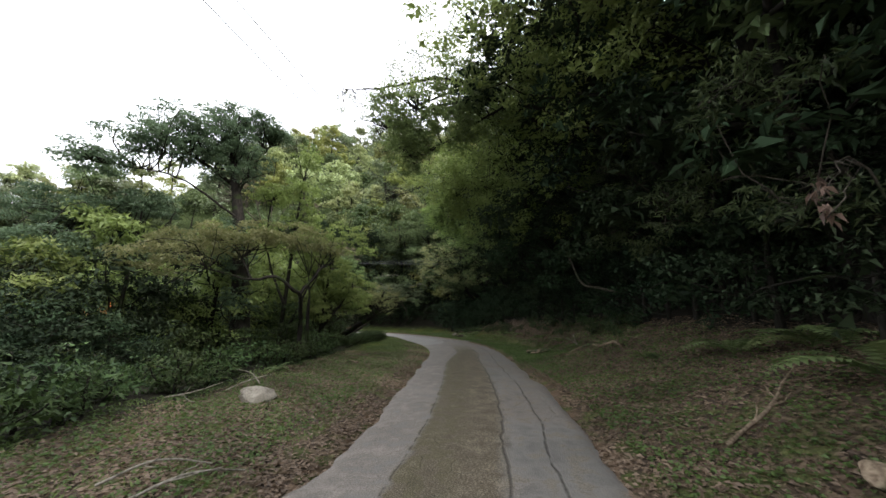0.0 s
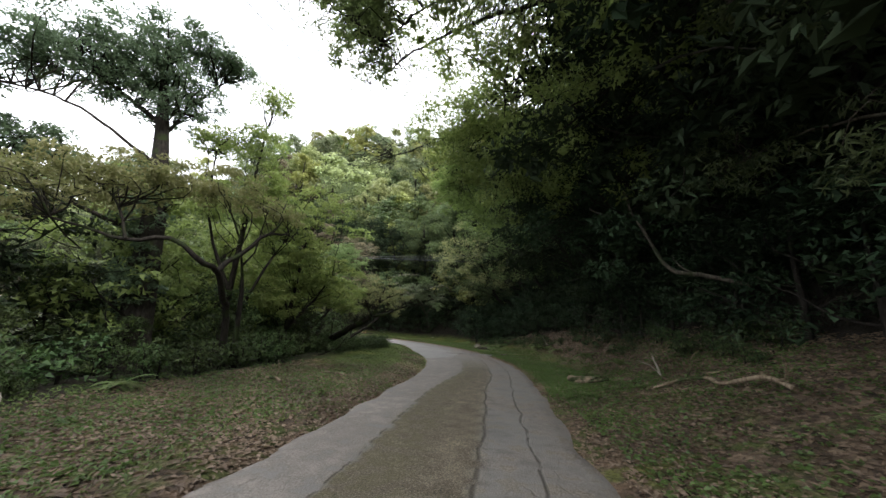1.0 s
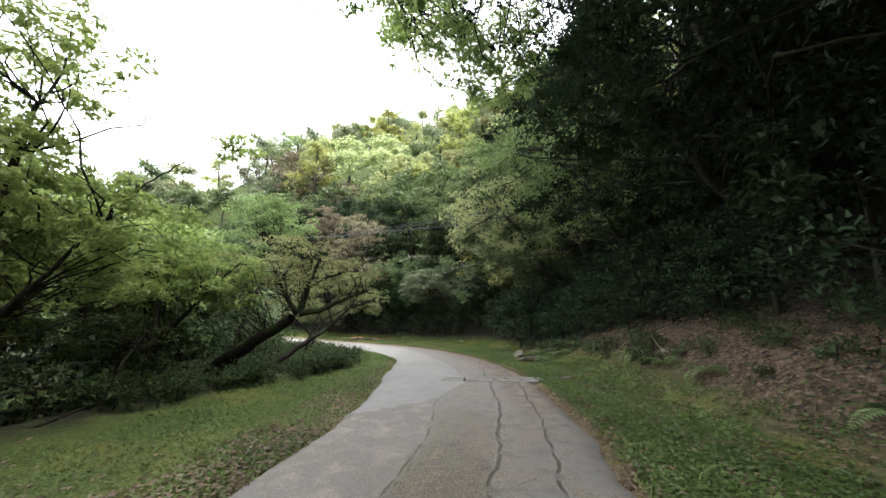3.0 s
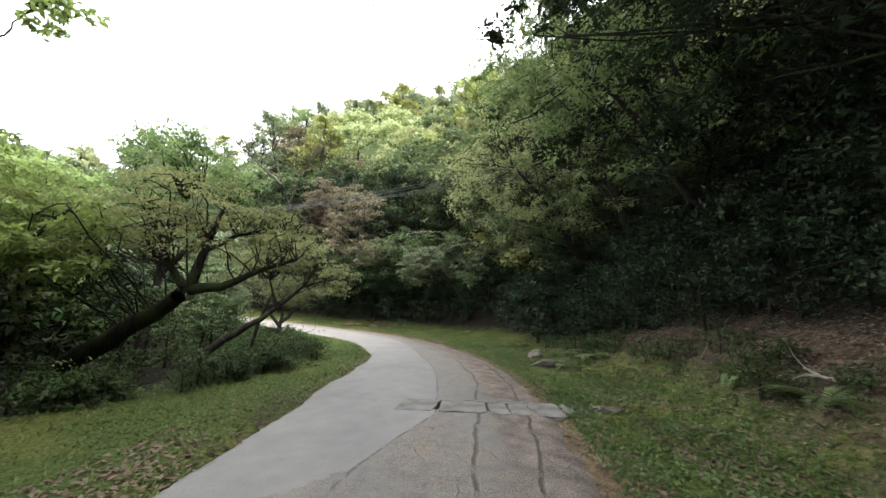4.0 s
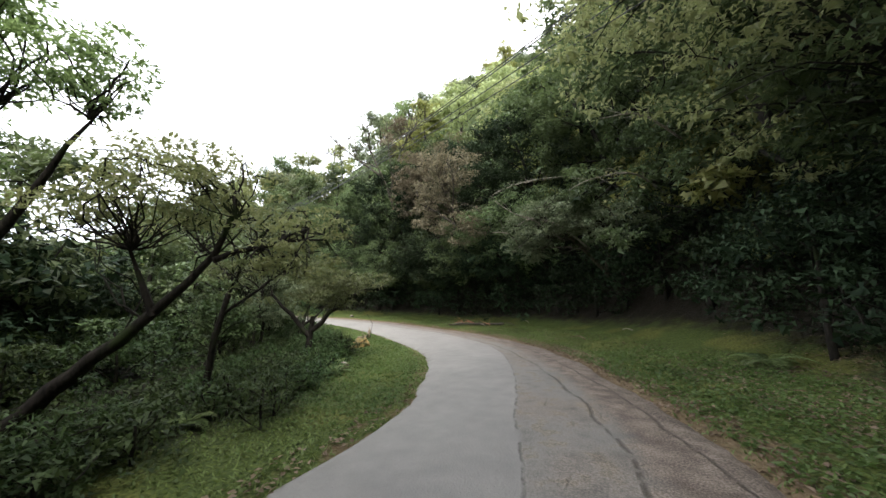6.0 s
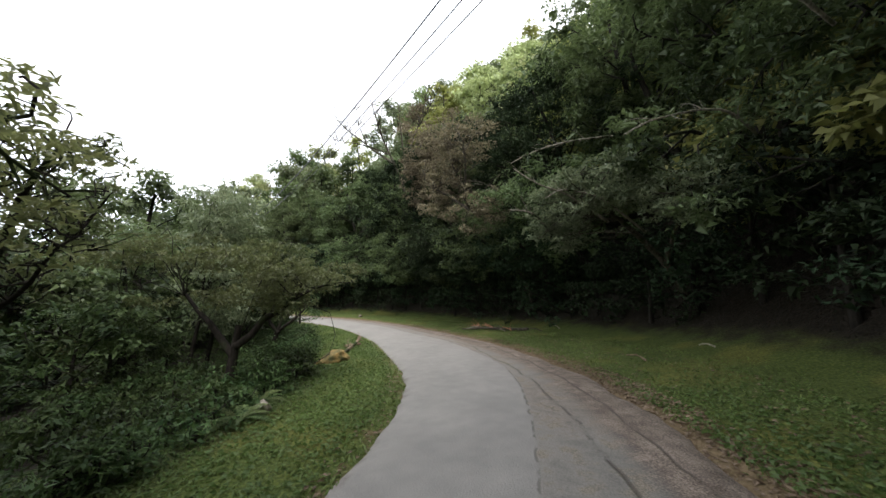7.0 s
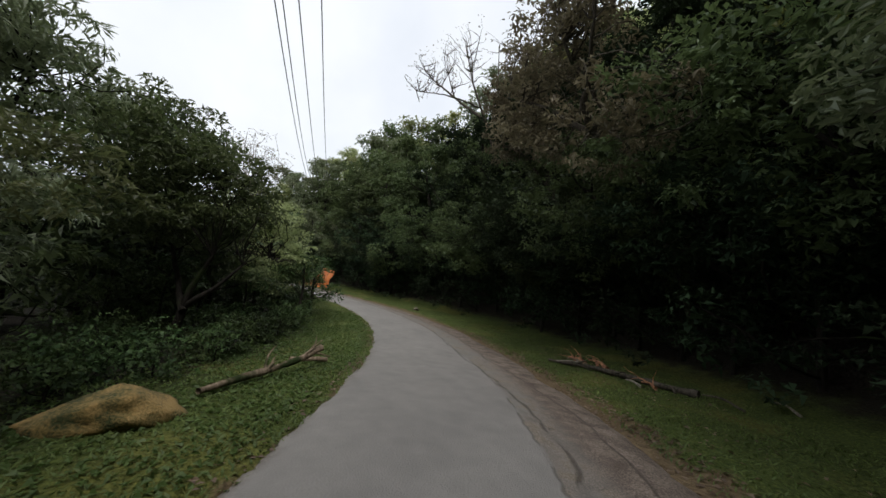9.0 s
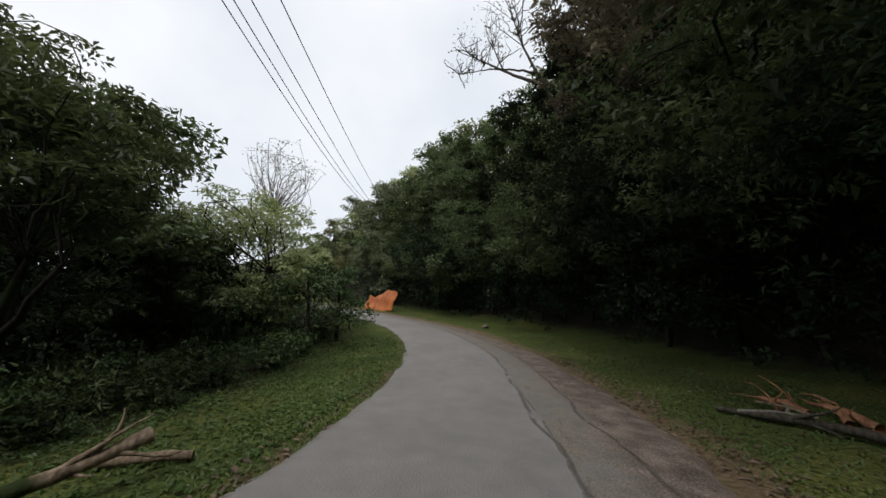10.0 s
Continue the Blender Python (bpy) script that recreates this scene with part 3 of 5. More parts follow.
rq = rq[~((cell_s > 24.2) & (cell_s < 24.55) & (cell_v > -0.1) & (cell_v < 1.3))]
road = new("road", mesh_from("road", RV.reshape(-1, 3), rq, road_material(), True,
                             {"along": np.repeat(ARC - S0, na), "seam": np.repeat(np.interp(ARC - S0, *zip(*SEAM)), na), "split": np.repeat(np.interp(ARC - S0, *zip(*SPLIT_LINE)), na), "across": np.broadcast_to(wide / HALF[:, None] * 1.6, (len(MID), na)).ravel()}))
tagged(road, "narrow worn concrete and asphalt lane bending between trees", "road", kind="structure")

# ---- trees ----
LEAF_UMBRELLA = leaf_material("blue_green_leaves", (0.040, 0.070, 0.042), (0.135, 0.190, 0.110), 0.38)


def shaped_tree(name, label, trunks, regions, leaves, size, mat, bark=None, seed=1, slim=0.42, flat=0.55, hang=0.3, link=0.45, limb=0.05, core=0, category="tree"):
    """A tree with given stems [(points, radius at foot, radius at top)] and leaf regions [(centre, radii, clumps, clump size)]."""
    r = np.random.default_rng(seed)
    origin = np.array(trunks[0][0][0], float)
    paths, nodes = [], []
    for pts, r0, r1 in trunks:
        fine = smooth_line([tuple(p) for p in pts], 0.25) - origin
        paths.append((fine + r.normal(0, 0.02, fine.shape), np.linspace(r0, r1, len(fine))))
        nodes.append(fine)
    nodes = np.vstack(nodes)
    cen, rad = [], []
    for c, e, n, puff in regions:
        n, puff = int(n * 2.2), puff * 0.7
        d = r.normal(0, 1, (n, 3))
        d /= np.linalg.norm(d, axis=1)[:, None]
        p = np.array(c) - origin + d * (r.random((n, 1)) ** 0.45) * np.array(e)
        cen.append(p)
        rad.append(puff * (0.6 + 0.7 * r.random(n)))
    cen, rad = np.vstack(cen), np.concatenate(rad)
    for p in cen[r.random(len(cen)) < link * 0.6]:
        out = np.hypot(nodes[:, 0] - p[0], nodes[:, 1] - p[1])
        a = nodes[(np.linalg.norm(nodes - p, axis=1) + 1.6 * np.maximum(0, nodes[:, 2] - p[2] + 0.7 * out)).argmin()]
        ts = np.linspace(0, 1, 7)[:, None]
        w = a + (p - a) * ts + np.sin(ts * np.pi) * (r.normal(0, 0.2, 3) * np.linalg.norm(p - a) + [0, 0, 0.12 * np.linalg.norm(p - a)]) + r.normal(0, 0.06, (7, 3)) * np.sin(ts * np.pi)
        paths.append((w, np.linspace(limb * (0.35 + 0.4 * r.random()), 0.006, 7)))
    base = empty(name, tuple(origin))
    tagged(base, label, category)
    v, q = tubes(paths, 7)
    part("trunk", mesh_from("trunk", v, q, bark or BARK, True), base)
    if leaves:
        v, q, a = crown_leaves(cen, rad, leaves, size, r, flat, slim, hang, core=core)
        part("crown", mesh_from("crown", v, q, mat, False, a), base)
    return base


umbrella = shaped_tree("umbrella_tree", "tall dark umbrella-crowned tree with a thick vine-clad trunk",
            [([(-6.7, 12.2, -0.6), (-7.0, 12.2, 1.5), (-7.5, 12.3, 4.5), (-8.0, 12.3, 7.0), (-8.5, 12.2, 9.3)], 0.42, 0.09),
             ([(-7.9, 12.3, 6.6), (-8.0, 13.0, 8.2), (-7.7, 13.8, 9.7)], 0.055, 0.015),
             ([(-7.6, 12.3, 5.6), (-9.0, 10.6, 6.8), (-10.6, 8.8, 6.8)], 0.05, 0.015),
             ([(-8.0, 12.3, 7.0), (-9.2, 11.4, 8.0), (-10.0, 10.4, 8.6)], 0.08, 0.025),
             ([(-7.3, 12.2, 3.4), (-9.3, 10.8, 4.4), (-11.6, 9.4, 4.9)], 0.07, 0.025)],
            [((-8.4, 12.5, 10.0), (1.8, 1.6, 0.45), 64, 0.42), ((-9.2, 11.4, 9.1), (2.3, 2.0, 0.5), 80, 0.45), ((-9.8, 10.4, 8.1), (2.1, 1.7, 0.45), 60, 0.45), ((-10.5, 8.9, 6.9), (1.3, 1.2, 0.4), 26, 0.45),
             ((-7.6, 13.7, 10.1), (0.9, 0.9, 0.5), 26, 0.4), ((-8.2, 12.3, 7.6), (1.3, 1.3, 0.5), 30, 0.4), ((-8.5, 12.4, 8.5), (1.9, 1.7, 0.5), 56, 0.42), ((-7.5, 12.1, 4.4), (0.7, 0.7, 1.6), 30, 0.42), ((-7.0, 12.0, 2.2), (0.6, 0.6, 1.1), 18, 0.4),
             ((-12.0, 9.3, 5.2), (1.7, 1.5, 0.7), 50, 0.5), ((-10.3, 10.6, 5.7), (1.3, 1.3, 0.6), 30, 0.5), ((-11.0, 8.4, 3.8), (1.3, 1.3, 0.6), 34, 0.5)],
            50000, 0.11, LEAF_UMBRELLA, seed=31, link=0.5, limb=0.04)
umbrella.location.z -= 0.25
shaped_tree("spreading_tree", "low spreading tree with crooked dark limbs and olive leaves",
            [([(-5.2, 13.4, -0.4), (-5.1, 13.2, 1.1), (-4.85, 12.7, 1.75), (-4.6, 12.2, 2.35), (-4.6, 11.7, 2.5), (-4.9, 11.2, 2.9), (-5.5, 10.6, 2.75), (-6.6, 9.6, 3.1)], 0.095, 0.02),
             ([(-4.65, 12.2, 2.3), (-4.5, 12.8, 3.0), (-4.4, 13.4, 3.6), (-4.5, 14.2, 3.8), (-4.8, 15.0, 3.8)], 0.07, 0.012), ([(-4.4, 13.3, 3.5), (-4.2, 13.5, 3.9), (-4.3, 13.7, 4.5)], 0.035, 0.01),
             ([(-4.9, 13.5, -0.3), (-4.95, 13.4, 1.6), (-4.7, 12.9, 2.8), (-4.9, 12.8, 4.3)], 0.08, 0.018), ([(-4.75, 13.0, 2.6), (-4.5, 13.3, 3.4), (-4.6, 13.4, 4.6)], 0.04, 0.01), ([(-5.4, 10.6, 2.8), (-6.0, 10.6, 3.6), (-6.8, 10.4, 4.2)], 0.035, 0.01)],
            [((-6.8, 10.4, 4.1), (2.2, 1.6, 0.6), 44, 0.5), ((-5.2, 12.0, 4.5), (1.5, 1.4, 0.5), 34, 0.42), ((-4.8, 13.9, 4.4), (0.9, 1.0, 0.5), 16, 0.4), ((-7.4, 9.2, 3.2), (1.4, 1.2, 0.5), 22, 0.42)],
            11500, 0.11, LEAF_OLIVE, seed=33, link=0.5, limb=0.03)
shaped_tree("slender_tree", "slender open-crowned tree with several green-leaved stems",
            [([(-7.2, 14.9, -0.4), (-7.0, 14.8, 2.6), (-6.7, 14.7, 5.6), (-6.4, 14.6, 9.2)], 0.12, 0.025),
             ([(-7.1, 14.9, 0.3), (-6.3, 15.3, 2.6), (-5.8, 15.9, 4.4)], 0.07, 0.03),
             ([(-7.0, 14.8, 2.0), (-7.5, 14.0, 4.2), (-7.2, 13.5, 6.8)], 0.07, 0.02)],
            [((-6.4, 14.6, 9.0), (0.7, 0.7, 0.6), 18, 0.36), ((-6.5, 14.6, 7.3), (1.1, 1.0, 0.9), 26, 0.38), ((-7.2, 13.6, 6.8), (1.0, 0.9, 0.5), 22, 0.4), ((-6.4, 14.9, 5.6), (1.3, 1.2, 0.9), 34, 0.42),
             ((-6.2, 15.4, 4.4), (1.3, 1.2, 1.0), 30, 0.48), ((-7.5, 13.8, 4.9), (1.2, 1.0, 0.8), 20, 0.45)],
            15000, 0.11, LEAF_FRESH, seed=35, link=0.6, limb=0.025)
shaped_tree("leafy_tree", "bright green leafy young tree beside the verge",
            [([(-6.5, 17.0, -0.4), (-6.3, 17.0, 1.6), (-6.2, 17.1, 3.4), (-5.7, 17.1, 5.2)], 0.09, 0.03),
             ([(-6.4, 17.0, 0.8), (-5.6, 17.6, 2.2), (-5.2, 18.2, 3.4)], 0.06, 0.02)],
            [((-6.1, 16.6, 3.6), (1.5, 1.4, 1.5), 44, 0.55), ((-5.4, 18.2, 2.7), (1.3, 1.3, 1.2), 34, 0.5), ((-6.6, 16.2, 1.9), (1.2, 1.2, 0.9), 22, 0.5), ((-5.3, 16.8, 5.4), (1.5, 1.2, 0.9), 30, 0.4)],
            17000, 0.12, LEAF_FRESH, seed=37, link=0.5, limb=0.03)
shaped_tree("leafy_tree", "bright green leafy tree with thin stems",
            [([(-7.6, 20.0, -0.4), (-7.4, 20.0, 1.6), (-7.2, 20.2, 4.0)], 0.1, 0.03), ([(-7.3, 20.1, 3.0), (-9.0, 19.7, 4.4), (-7.6, 19.9, 5.3), (-5.2, 20.1, 5.4)], 0.03, 0.006), ([(-7.5, 20.0, 0.8), (-6.6, 20.6, 2.2), (-6.0, 21.0, 3.0)], 0.06, 0.02)],
            [((-7.6, 19.8, 3.0), (1.6, 1.5, 1.1), 46, 0.5), ((-6.3, 20.8, 2.4), (1.1, 1.1, 0.8), 24, 0.45), ((-9.4, 18.4, 3.6), (1.6, 1.6, 1.4), 34, 0.6), ((-5.4, 20.1, 5.4), (0.8, 0.5, 0.3), 10, 0.26)],
            14000, 0.13, LEAF_FRESH, seed=39, link=0.45, limb=0.03)
shaped_tree("leaning_tree", "leaning tree with mossy dark trunk and thin olive crown",
            [([(-7.9, 21.2, -0.4), (-7.2, 21.7, 0.5), (-6.3, 22.2, 1.2), (-5.5, 22.4, 1.7)], 0.2, 0.13),
             ([(-5.5, 22.4, 1.7), (-5.3, 22.5, 2.5), (-5.0, 22.6, 3.3), (-4.9, 22.6, 4.1)], 0.1, 0.025),
             ([(-5.5, 22.4, 1.7), (-5.0, 22.8, 1.8), (-4.6, 23.1, 2.1), (-4.1, 23.5, 2.3)], 0.1, 0.025),
             ([(-5.6, 22.4, 1.65), (-5.9, 22.1, 2.4), (-6.2, 21.8, 3.2)], 0.08, 0.02),
             ([(-5.3, 22.5, 2.4), (-4.8, 23.0, 2.8), (-4.4, 23.4, 2.9)], 0.05, 0.015)],
            [((-5.6, 22.2, 3.0), (1.5, 1.3, 0.9), 50, 0.36), ((-4.6, 23.3, 2.7), (0.9, 0.9, 0.7), 28, 0.32), ((-6.6, 21.2, 2.6), (1.2, 1.0, 0.8), 30, 0.36)],
            7800, 0.075, LEAF_OLIVE, seed=41, link=0.9, limb=0.025)
shaped_tree("open_tree", "open-crowned tree with dark limbs against the sky",
            [([(-9.8, 23.6, -0.5), (-9.2, 23.4, 1.4), (-8.6, 23.3, 3.0), (-8.2, 23.4, 4.6)], 0.15, 0.04), ([(-8.9, 23.4, 2.2), (-8.4, 24.0, 3.4), (-8.0, 24.5, 4.3)], 0.08, 0.02)],
            [((-8.2, 23.2, 4.9), (1.3, 1.3, 0.8), 34, 0.42), ((-8.0, 24.3, 4.7), (0.9, 0.8, 0.6), 16, 0.35), ((-8.8, 22.6, 3.7), (1.2, 1.1, 0.8), 24, 0.4), ((-8.3, 23.6, 5.4), (0.8, 0.8, 0.5), 12, 0.3)],
            7000, 0.1, LEAF_MID, seed=43, link=0.7, limb=0.03)
shaped_tree("leaning_tree", "leaning roadside tree with olive feathery crown",
            [([(-8.6, 23.6, -0.3), (-7.6, 24.4, 0.6), (-6.9, 25.2, 1.4), (-6.5, 25.7, 2.0), (-6.2, 26.0, 2.8)], 0.13, 0.03),
             ([(-6.9, 25.2, 1.4), (-6.9, 25.0, 2.0), (-7.1, 24.8, 2.6)], 0.05, 0.015), ([(-6.5, 25.7, 2.0), (-6.2, 26.4, 2.2), (-6.1, 26.9, 2.3)], 0.04, 0.012)],
            [((-6.7, 25.4, 2.9), (1.0, 1.0, 0.55), 40, 0.34), ((-6.3, 26.5, 2.2), (0.7, 0.8, 0.6), 28, 0.3), ((-7.3, 24.6, 2.6), (0.7, 0.7, 0.5), 18, 0.3)],
            7000, 0.07, LEAF_OLIVE, seed=45, link=0.9, limb=0.02)
shaped_tree("young_tree", "young tree with thin dark branches and sparse narrow leaves",
            [([(-9.0, 25.9, -0.3), (-8.7, 26.1, 1.3), (-8.2, 26.4, 2.4), (-7.6, 26.8, 3.0)], 0.06, 0.012), ([(-8.7, 26.1, 1.3), (-8.0, 26.6, 1.8), (-7.4, 27.0, 2.1)], 0.03, 0.007), ([(-8.5, 26.2, 1.9), (-8.9, 25.6, 2.7), (-8.8, 25.4, 3.3)], 0.025, 0.007)],
            [((-7.9, 26.6, 2.8), (0.8, 0.6, 0.4), 22, 0.22), ((-7.5, 26.9, 2.2), (0.5, 0.5, 0.35), 12, 0.2), ((-8.8, 25.8, 2.9), (0.8, 0.7, 0.5), 22, 0.24), ((-8.2, 26.3, 2.0), (0.7, 0.7, 0.4), 14, 0.24)],
            2600, 0.08, LEAF_DUSK, seed=46, slim=0.34, link=0.9, limb=0.013)
shaped_tree("umbrella_bush_tree", "low flat-topped tree with layered olive foliage over deep shade",
            [([(-10.9, 28.2, -0.3), (-10.8, 28.3, 0.9), (-10.6, 28.6, 1.7)], 0.12, 0.05), ([(-10.8, 28.3, 0.7), (-11.5, 27.5, 1.8)], 0.07, 0.03), ([(-10.8, 28.3, 0.8), (-10.4, 29.3, 1.7), (-10.5, 30.0, 1.9)], 0.07, 0.02)],
            [((-10.9, 27.6, 2.35), (1.5, 1.8, 0.28), 56, 0.34), ((-10.8, 29.3, 2.05), (1.2, 1.3, 0.25), 40, 0.32), ((-10.9, 28.4, 1.6), (1.2, 1.7, 0.35), 28, 0.34), ((-12.6, 29.6, 1.9), (1.3, 1.2, 0.4), 30, 0.38)],
            12500, 0.08, LEAF_DUSK, seed=47, link=0.16, limb=0.014)
shaped_tree("small_tree", "small rounded dark green tree over deep shade",
            [([(-17.4, 29.9, -0.3), (-17.1, 30.1, 0.7), (-16.9, 30.4, 1.6), (-17.0, 30.6, 2.4)], 0.11, 0.03), ([(-17.1, 30.1, 0.6), (-17.7, 29.6, 1.5), (-18.0, 29.2, 2.3)], 0.07, 0.02),
             ([(-17.1, 30.1, 0.7), (-16.7, 30.8, 1.3), (-16.7, 31.2, 2.0)], 0.06, 0.02)],
            [((-17.1, 30.2, 3.2), (1.4, 1.3, 0.55), 54, 0.45), ((-17.0, 30.9, 2.6), (0.8, 0.8, 0.35), 20, 0.36), ((-17.3, 30.0, 2.3), (1.2, 1.1, 0.35), 26, 0.4), ((-17.6, 28.9, 3.7), (1.4, 1.3, 1.2), 56, 0.55), ((-17.6, 29.4, 2.2), (1.3, 1.3, 0.7), 30, 0.5)],
            15000, 0.11, LEAF_SHADE, seed=49, link=0.2, limb=0.018)
shaped_tree("tall_shrub", "tall shrub with long narrow drooping leaves",
            [([(-14.4, 27.6, -0.3), (-14.3, 27.9, 1.8), (-14.2, 28.3, 4.4)], 0.06, 0.015), ([(-14.9, 28.0, -0.3), (-15.0, 28.2, 1.8), (-15.3, 28.4, 4.2)], 0.06, 0.015), ([(-14.3, 27.9, 1.2), (-13.7, 27.8, 2.6), (-13.5, 27.6, 3.4)], 0.04, 0.012)],
            [((-14.3, 28.2, 4.1), (1.0, 1.0, 0.9), 34, 0.4), ((-15.2, 28.3, 3.8), (1.0, 1.0, 0.9), 28, 0.4), ((-14.6, 28.2, 2.7), (1.1, 1.1, 0.8), 24, 0.4), ((-13.7, 27.8, 2.7), (0.8, 0.8, 0.9), 22, 0.4), ((-14.6, 28.4, 1.7), (1.1, 1.1, 0.9), 30, 0.45)],
            9500, 0.16, LEAF_PALE, seed=51, slim=0.2, hang=0.6, link=0.4, limb=0.02)
shaped_tree("leafy_tree", "light green rounded roadside tree beyond the fallen log",
            [([(-22.9, 29.7, -0.4), (-22.9, 29.9, 1.4), (-22.8, 30.1, 3.2)], 0.12, 0.04), ([(-22.9, 29.9, 1.0), (-22.3, 30.8, 2.2)], 0.06, 0.02)],
            [((-22.7, 29.9, 3.4), (1.9, 1.8, 0.9), 50, 0.6), ((-22.7, 31.2, 2.3), (1.2, 1.1, 0.7), 30, 0.5), ((-22.1, 28.5, 2.7), (1.4, 1.4, 0.8), 28, 0.55), ((-22.5, 30.6, 1.4), (1.3, 1.3, 0.6), 26, 0.5)],
            13000, 0.11, LEAF_HILL, seed=53, link=0.4, limb=0.03)
shaped_tree("bare_tree", "nearly leafless pale grey tree against the sky",
            [([(-28.4, 28.2, -0.6), (-28.4, 28.2, 3.0), (-28.2, 28.4, 6.0), (-28.3, 28.4, 8.2)], 0.13, 0.03)],
            [((-28.3, 28.4, 7.3), (1.7, 1.7, 1.4), 46, 0.4), ((-28.2, 28.4, 5.4), (1.5, 1.5, 0.8), 22, 0.4)], 900, 0.1, LEAF_RUST, BARK_PALE, seed=55, link=1.0, limb=0.03)
shaped_tree("bare_tree", "leafless grey-branched tree on the hillside",
            [([(-28.6, 44.0, 4.0), (-28.9, 42.4, 9.0), (-29.0, 41.2, 12.5), (-29.6, 39.9, 16.0), (-30.0, 39.2, 19.0)], 0.2, 0.03),
             ([(-29.0, 41.6, 11.5), (-27.6, 41.6, 14.2), (-26.4, 42.2, 17.2), (-26.0, 42.6, 19.8)], 0.14, 0.02), ([(-28.9, 42.0, 10.4), (-27.0, 43.2, 12.8), (-24.6, 44.6, 15.0)], 0.1, 0.02),
             ([(-29.2, 40.8, 13.4), (-31.0, 39.2, 15.4), (-32.6, 37.4, 17.6), (-33.4, 36.6, 19.6)], 0.11, 0.02), ([(-31.0, 39.2, 15.4), (-31.6, 38.6, 17.8), (-31.8, 38.4, 20.6)], 0.06, 0.015),
             ([(-28.4, 41.6, 13.0), (-28.2, 41.0, 16.4), (-28.0, 40.8, 20.2)], 0.09, 0.02), ([(-29.3, 40.6, 14.2), (-30.4, 38.6, 15.0), (-32.0, 36.6, 15.6)], 0.07, 0.015), ([(-26.8, 42.0, 16.0), (-25.2, 42.6, 18.0), (-24.4, 43.2, 20.0)], 0.06, 0.015)],
            [((-29.8, 39.4, 18.0), (2.2, 2.2, 2.4), 34, 0.5), ((-26.2, 42.4, 18.0), (2.0, 2.0, 2.2), 34, 0.5), ((-32.4, 37.6, 17.6), (1.8, 1.8, 2.2), 34, 0.5), ((-25.2, 44.0, 15.0), (1.6, 1.6, 1.4), 16, 0.5)],
            420, 0.15, LEAF_RUST, BARK_DRY, seed=57, link=1.2, limb=0.05)
shaped_tree("rusty_tree", "half-dead tree with rust-brown leaves and pale bare branches",
            [([(-16.2, 42.4, 1.0), (-16.0, 40.6, 4.0), (-15.6, 38.4, 6.0), (-15.5, 36.8, 7.4), (-15.4, 36.6, 9.0)], 0.1, 0.035),
             ([(-15.5, 37.6, 5.6), (-16.6, 36.9, 6.6), (-17.6, 36.4, 7.2)], 0.08, 0.02), ([(-15.5, 37.4, 6.0), (-14.4, 36.6, 7.0), (-13.9, 36.2, 7.8)], 0.08, 0.02)],
            [((-15.6, 37.0, 8.4), (2.2, 1.5, 1.6), 60, 0.6), ((-16.6, 36.8, 6.2), (1.6, 1.2, 1.2), 30, 0.5), ((-14.4, 37.4, 5.4), (1.3, 1.2, 1.3), 24, 0.5), ((-13.3, 37.8, 5.7), (0.4, 0.3, 0.25), 5, 0.25)],
            6600, 0.15, LEAF_RUST, BARK_DRY, seed=59, link=0.75, limb=0.04)
shaped_tree("rusty_tree", "rust-brown half-dead tree high on the bank",
            [([(-21.6, 43.0, 3.0), (-21.5, 41.0, 6.5), (-21.3, 39.6, 9.5), (-21.0, 39.0, 11.5)], 0.11, 0.03), ([(-21.5, 41.0, 6.5), (-22.6, 39.8, 8.6), (-23.2, 39.2, 10.0)], 0.06, 0.02)],
            [((-21.2, 39.0, 10.4), (1.9, 1.5, 1.7), 60, 0.55), ((-22.9, 39.6, 9.2), (1.5, 1.3, 1.4), 36, 0.5), ((-20.2, 39.6, 8.2), (1.4, 1.2, 1.4), 30, 0.5)],
            8000, 0.16, LEAF_RUST, BARK_DRY, seed=66, link=0.6, limb=0.03)
shaped_tree("pale_tree", "pale-leaved tree hanging over the verge with bare grey twigs",
            [([(-8.2, 40.4, 0.8), (-8.4, 39.2, 2.4), (-8.8, 37.8, 3.6), (-9.1, 36.4, 4.4)], 0.13, 0.04), ([(-8.4, 39.2, 2.4), (-7.4, 38.0, 3.4), (-6.6, 36.8, 4.0)], 0.08, 0.02)],
            [((-9.0, 36.5, 4.3), (1.7, 1.2, 0.9), 46, 0.55), ((-7.0, 36.9, 3.8), (1.4, 1.1, 0.8), 30, 0.5), ((-10.4, 36.9, 3.6), (1.2, 1.0, 0.8), 26, 0.5)],
            9500, 0.13, LEAF_PALE, BARK_DRY, seed=60, link=0.8, limb=0.03)
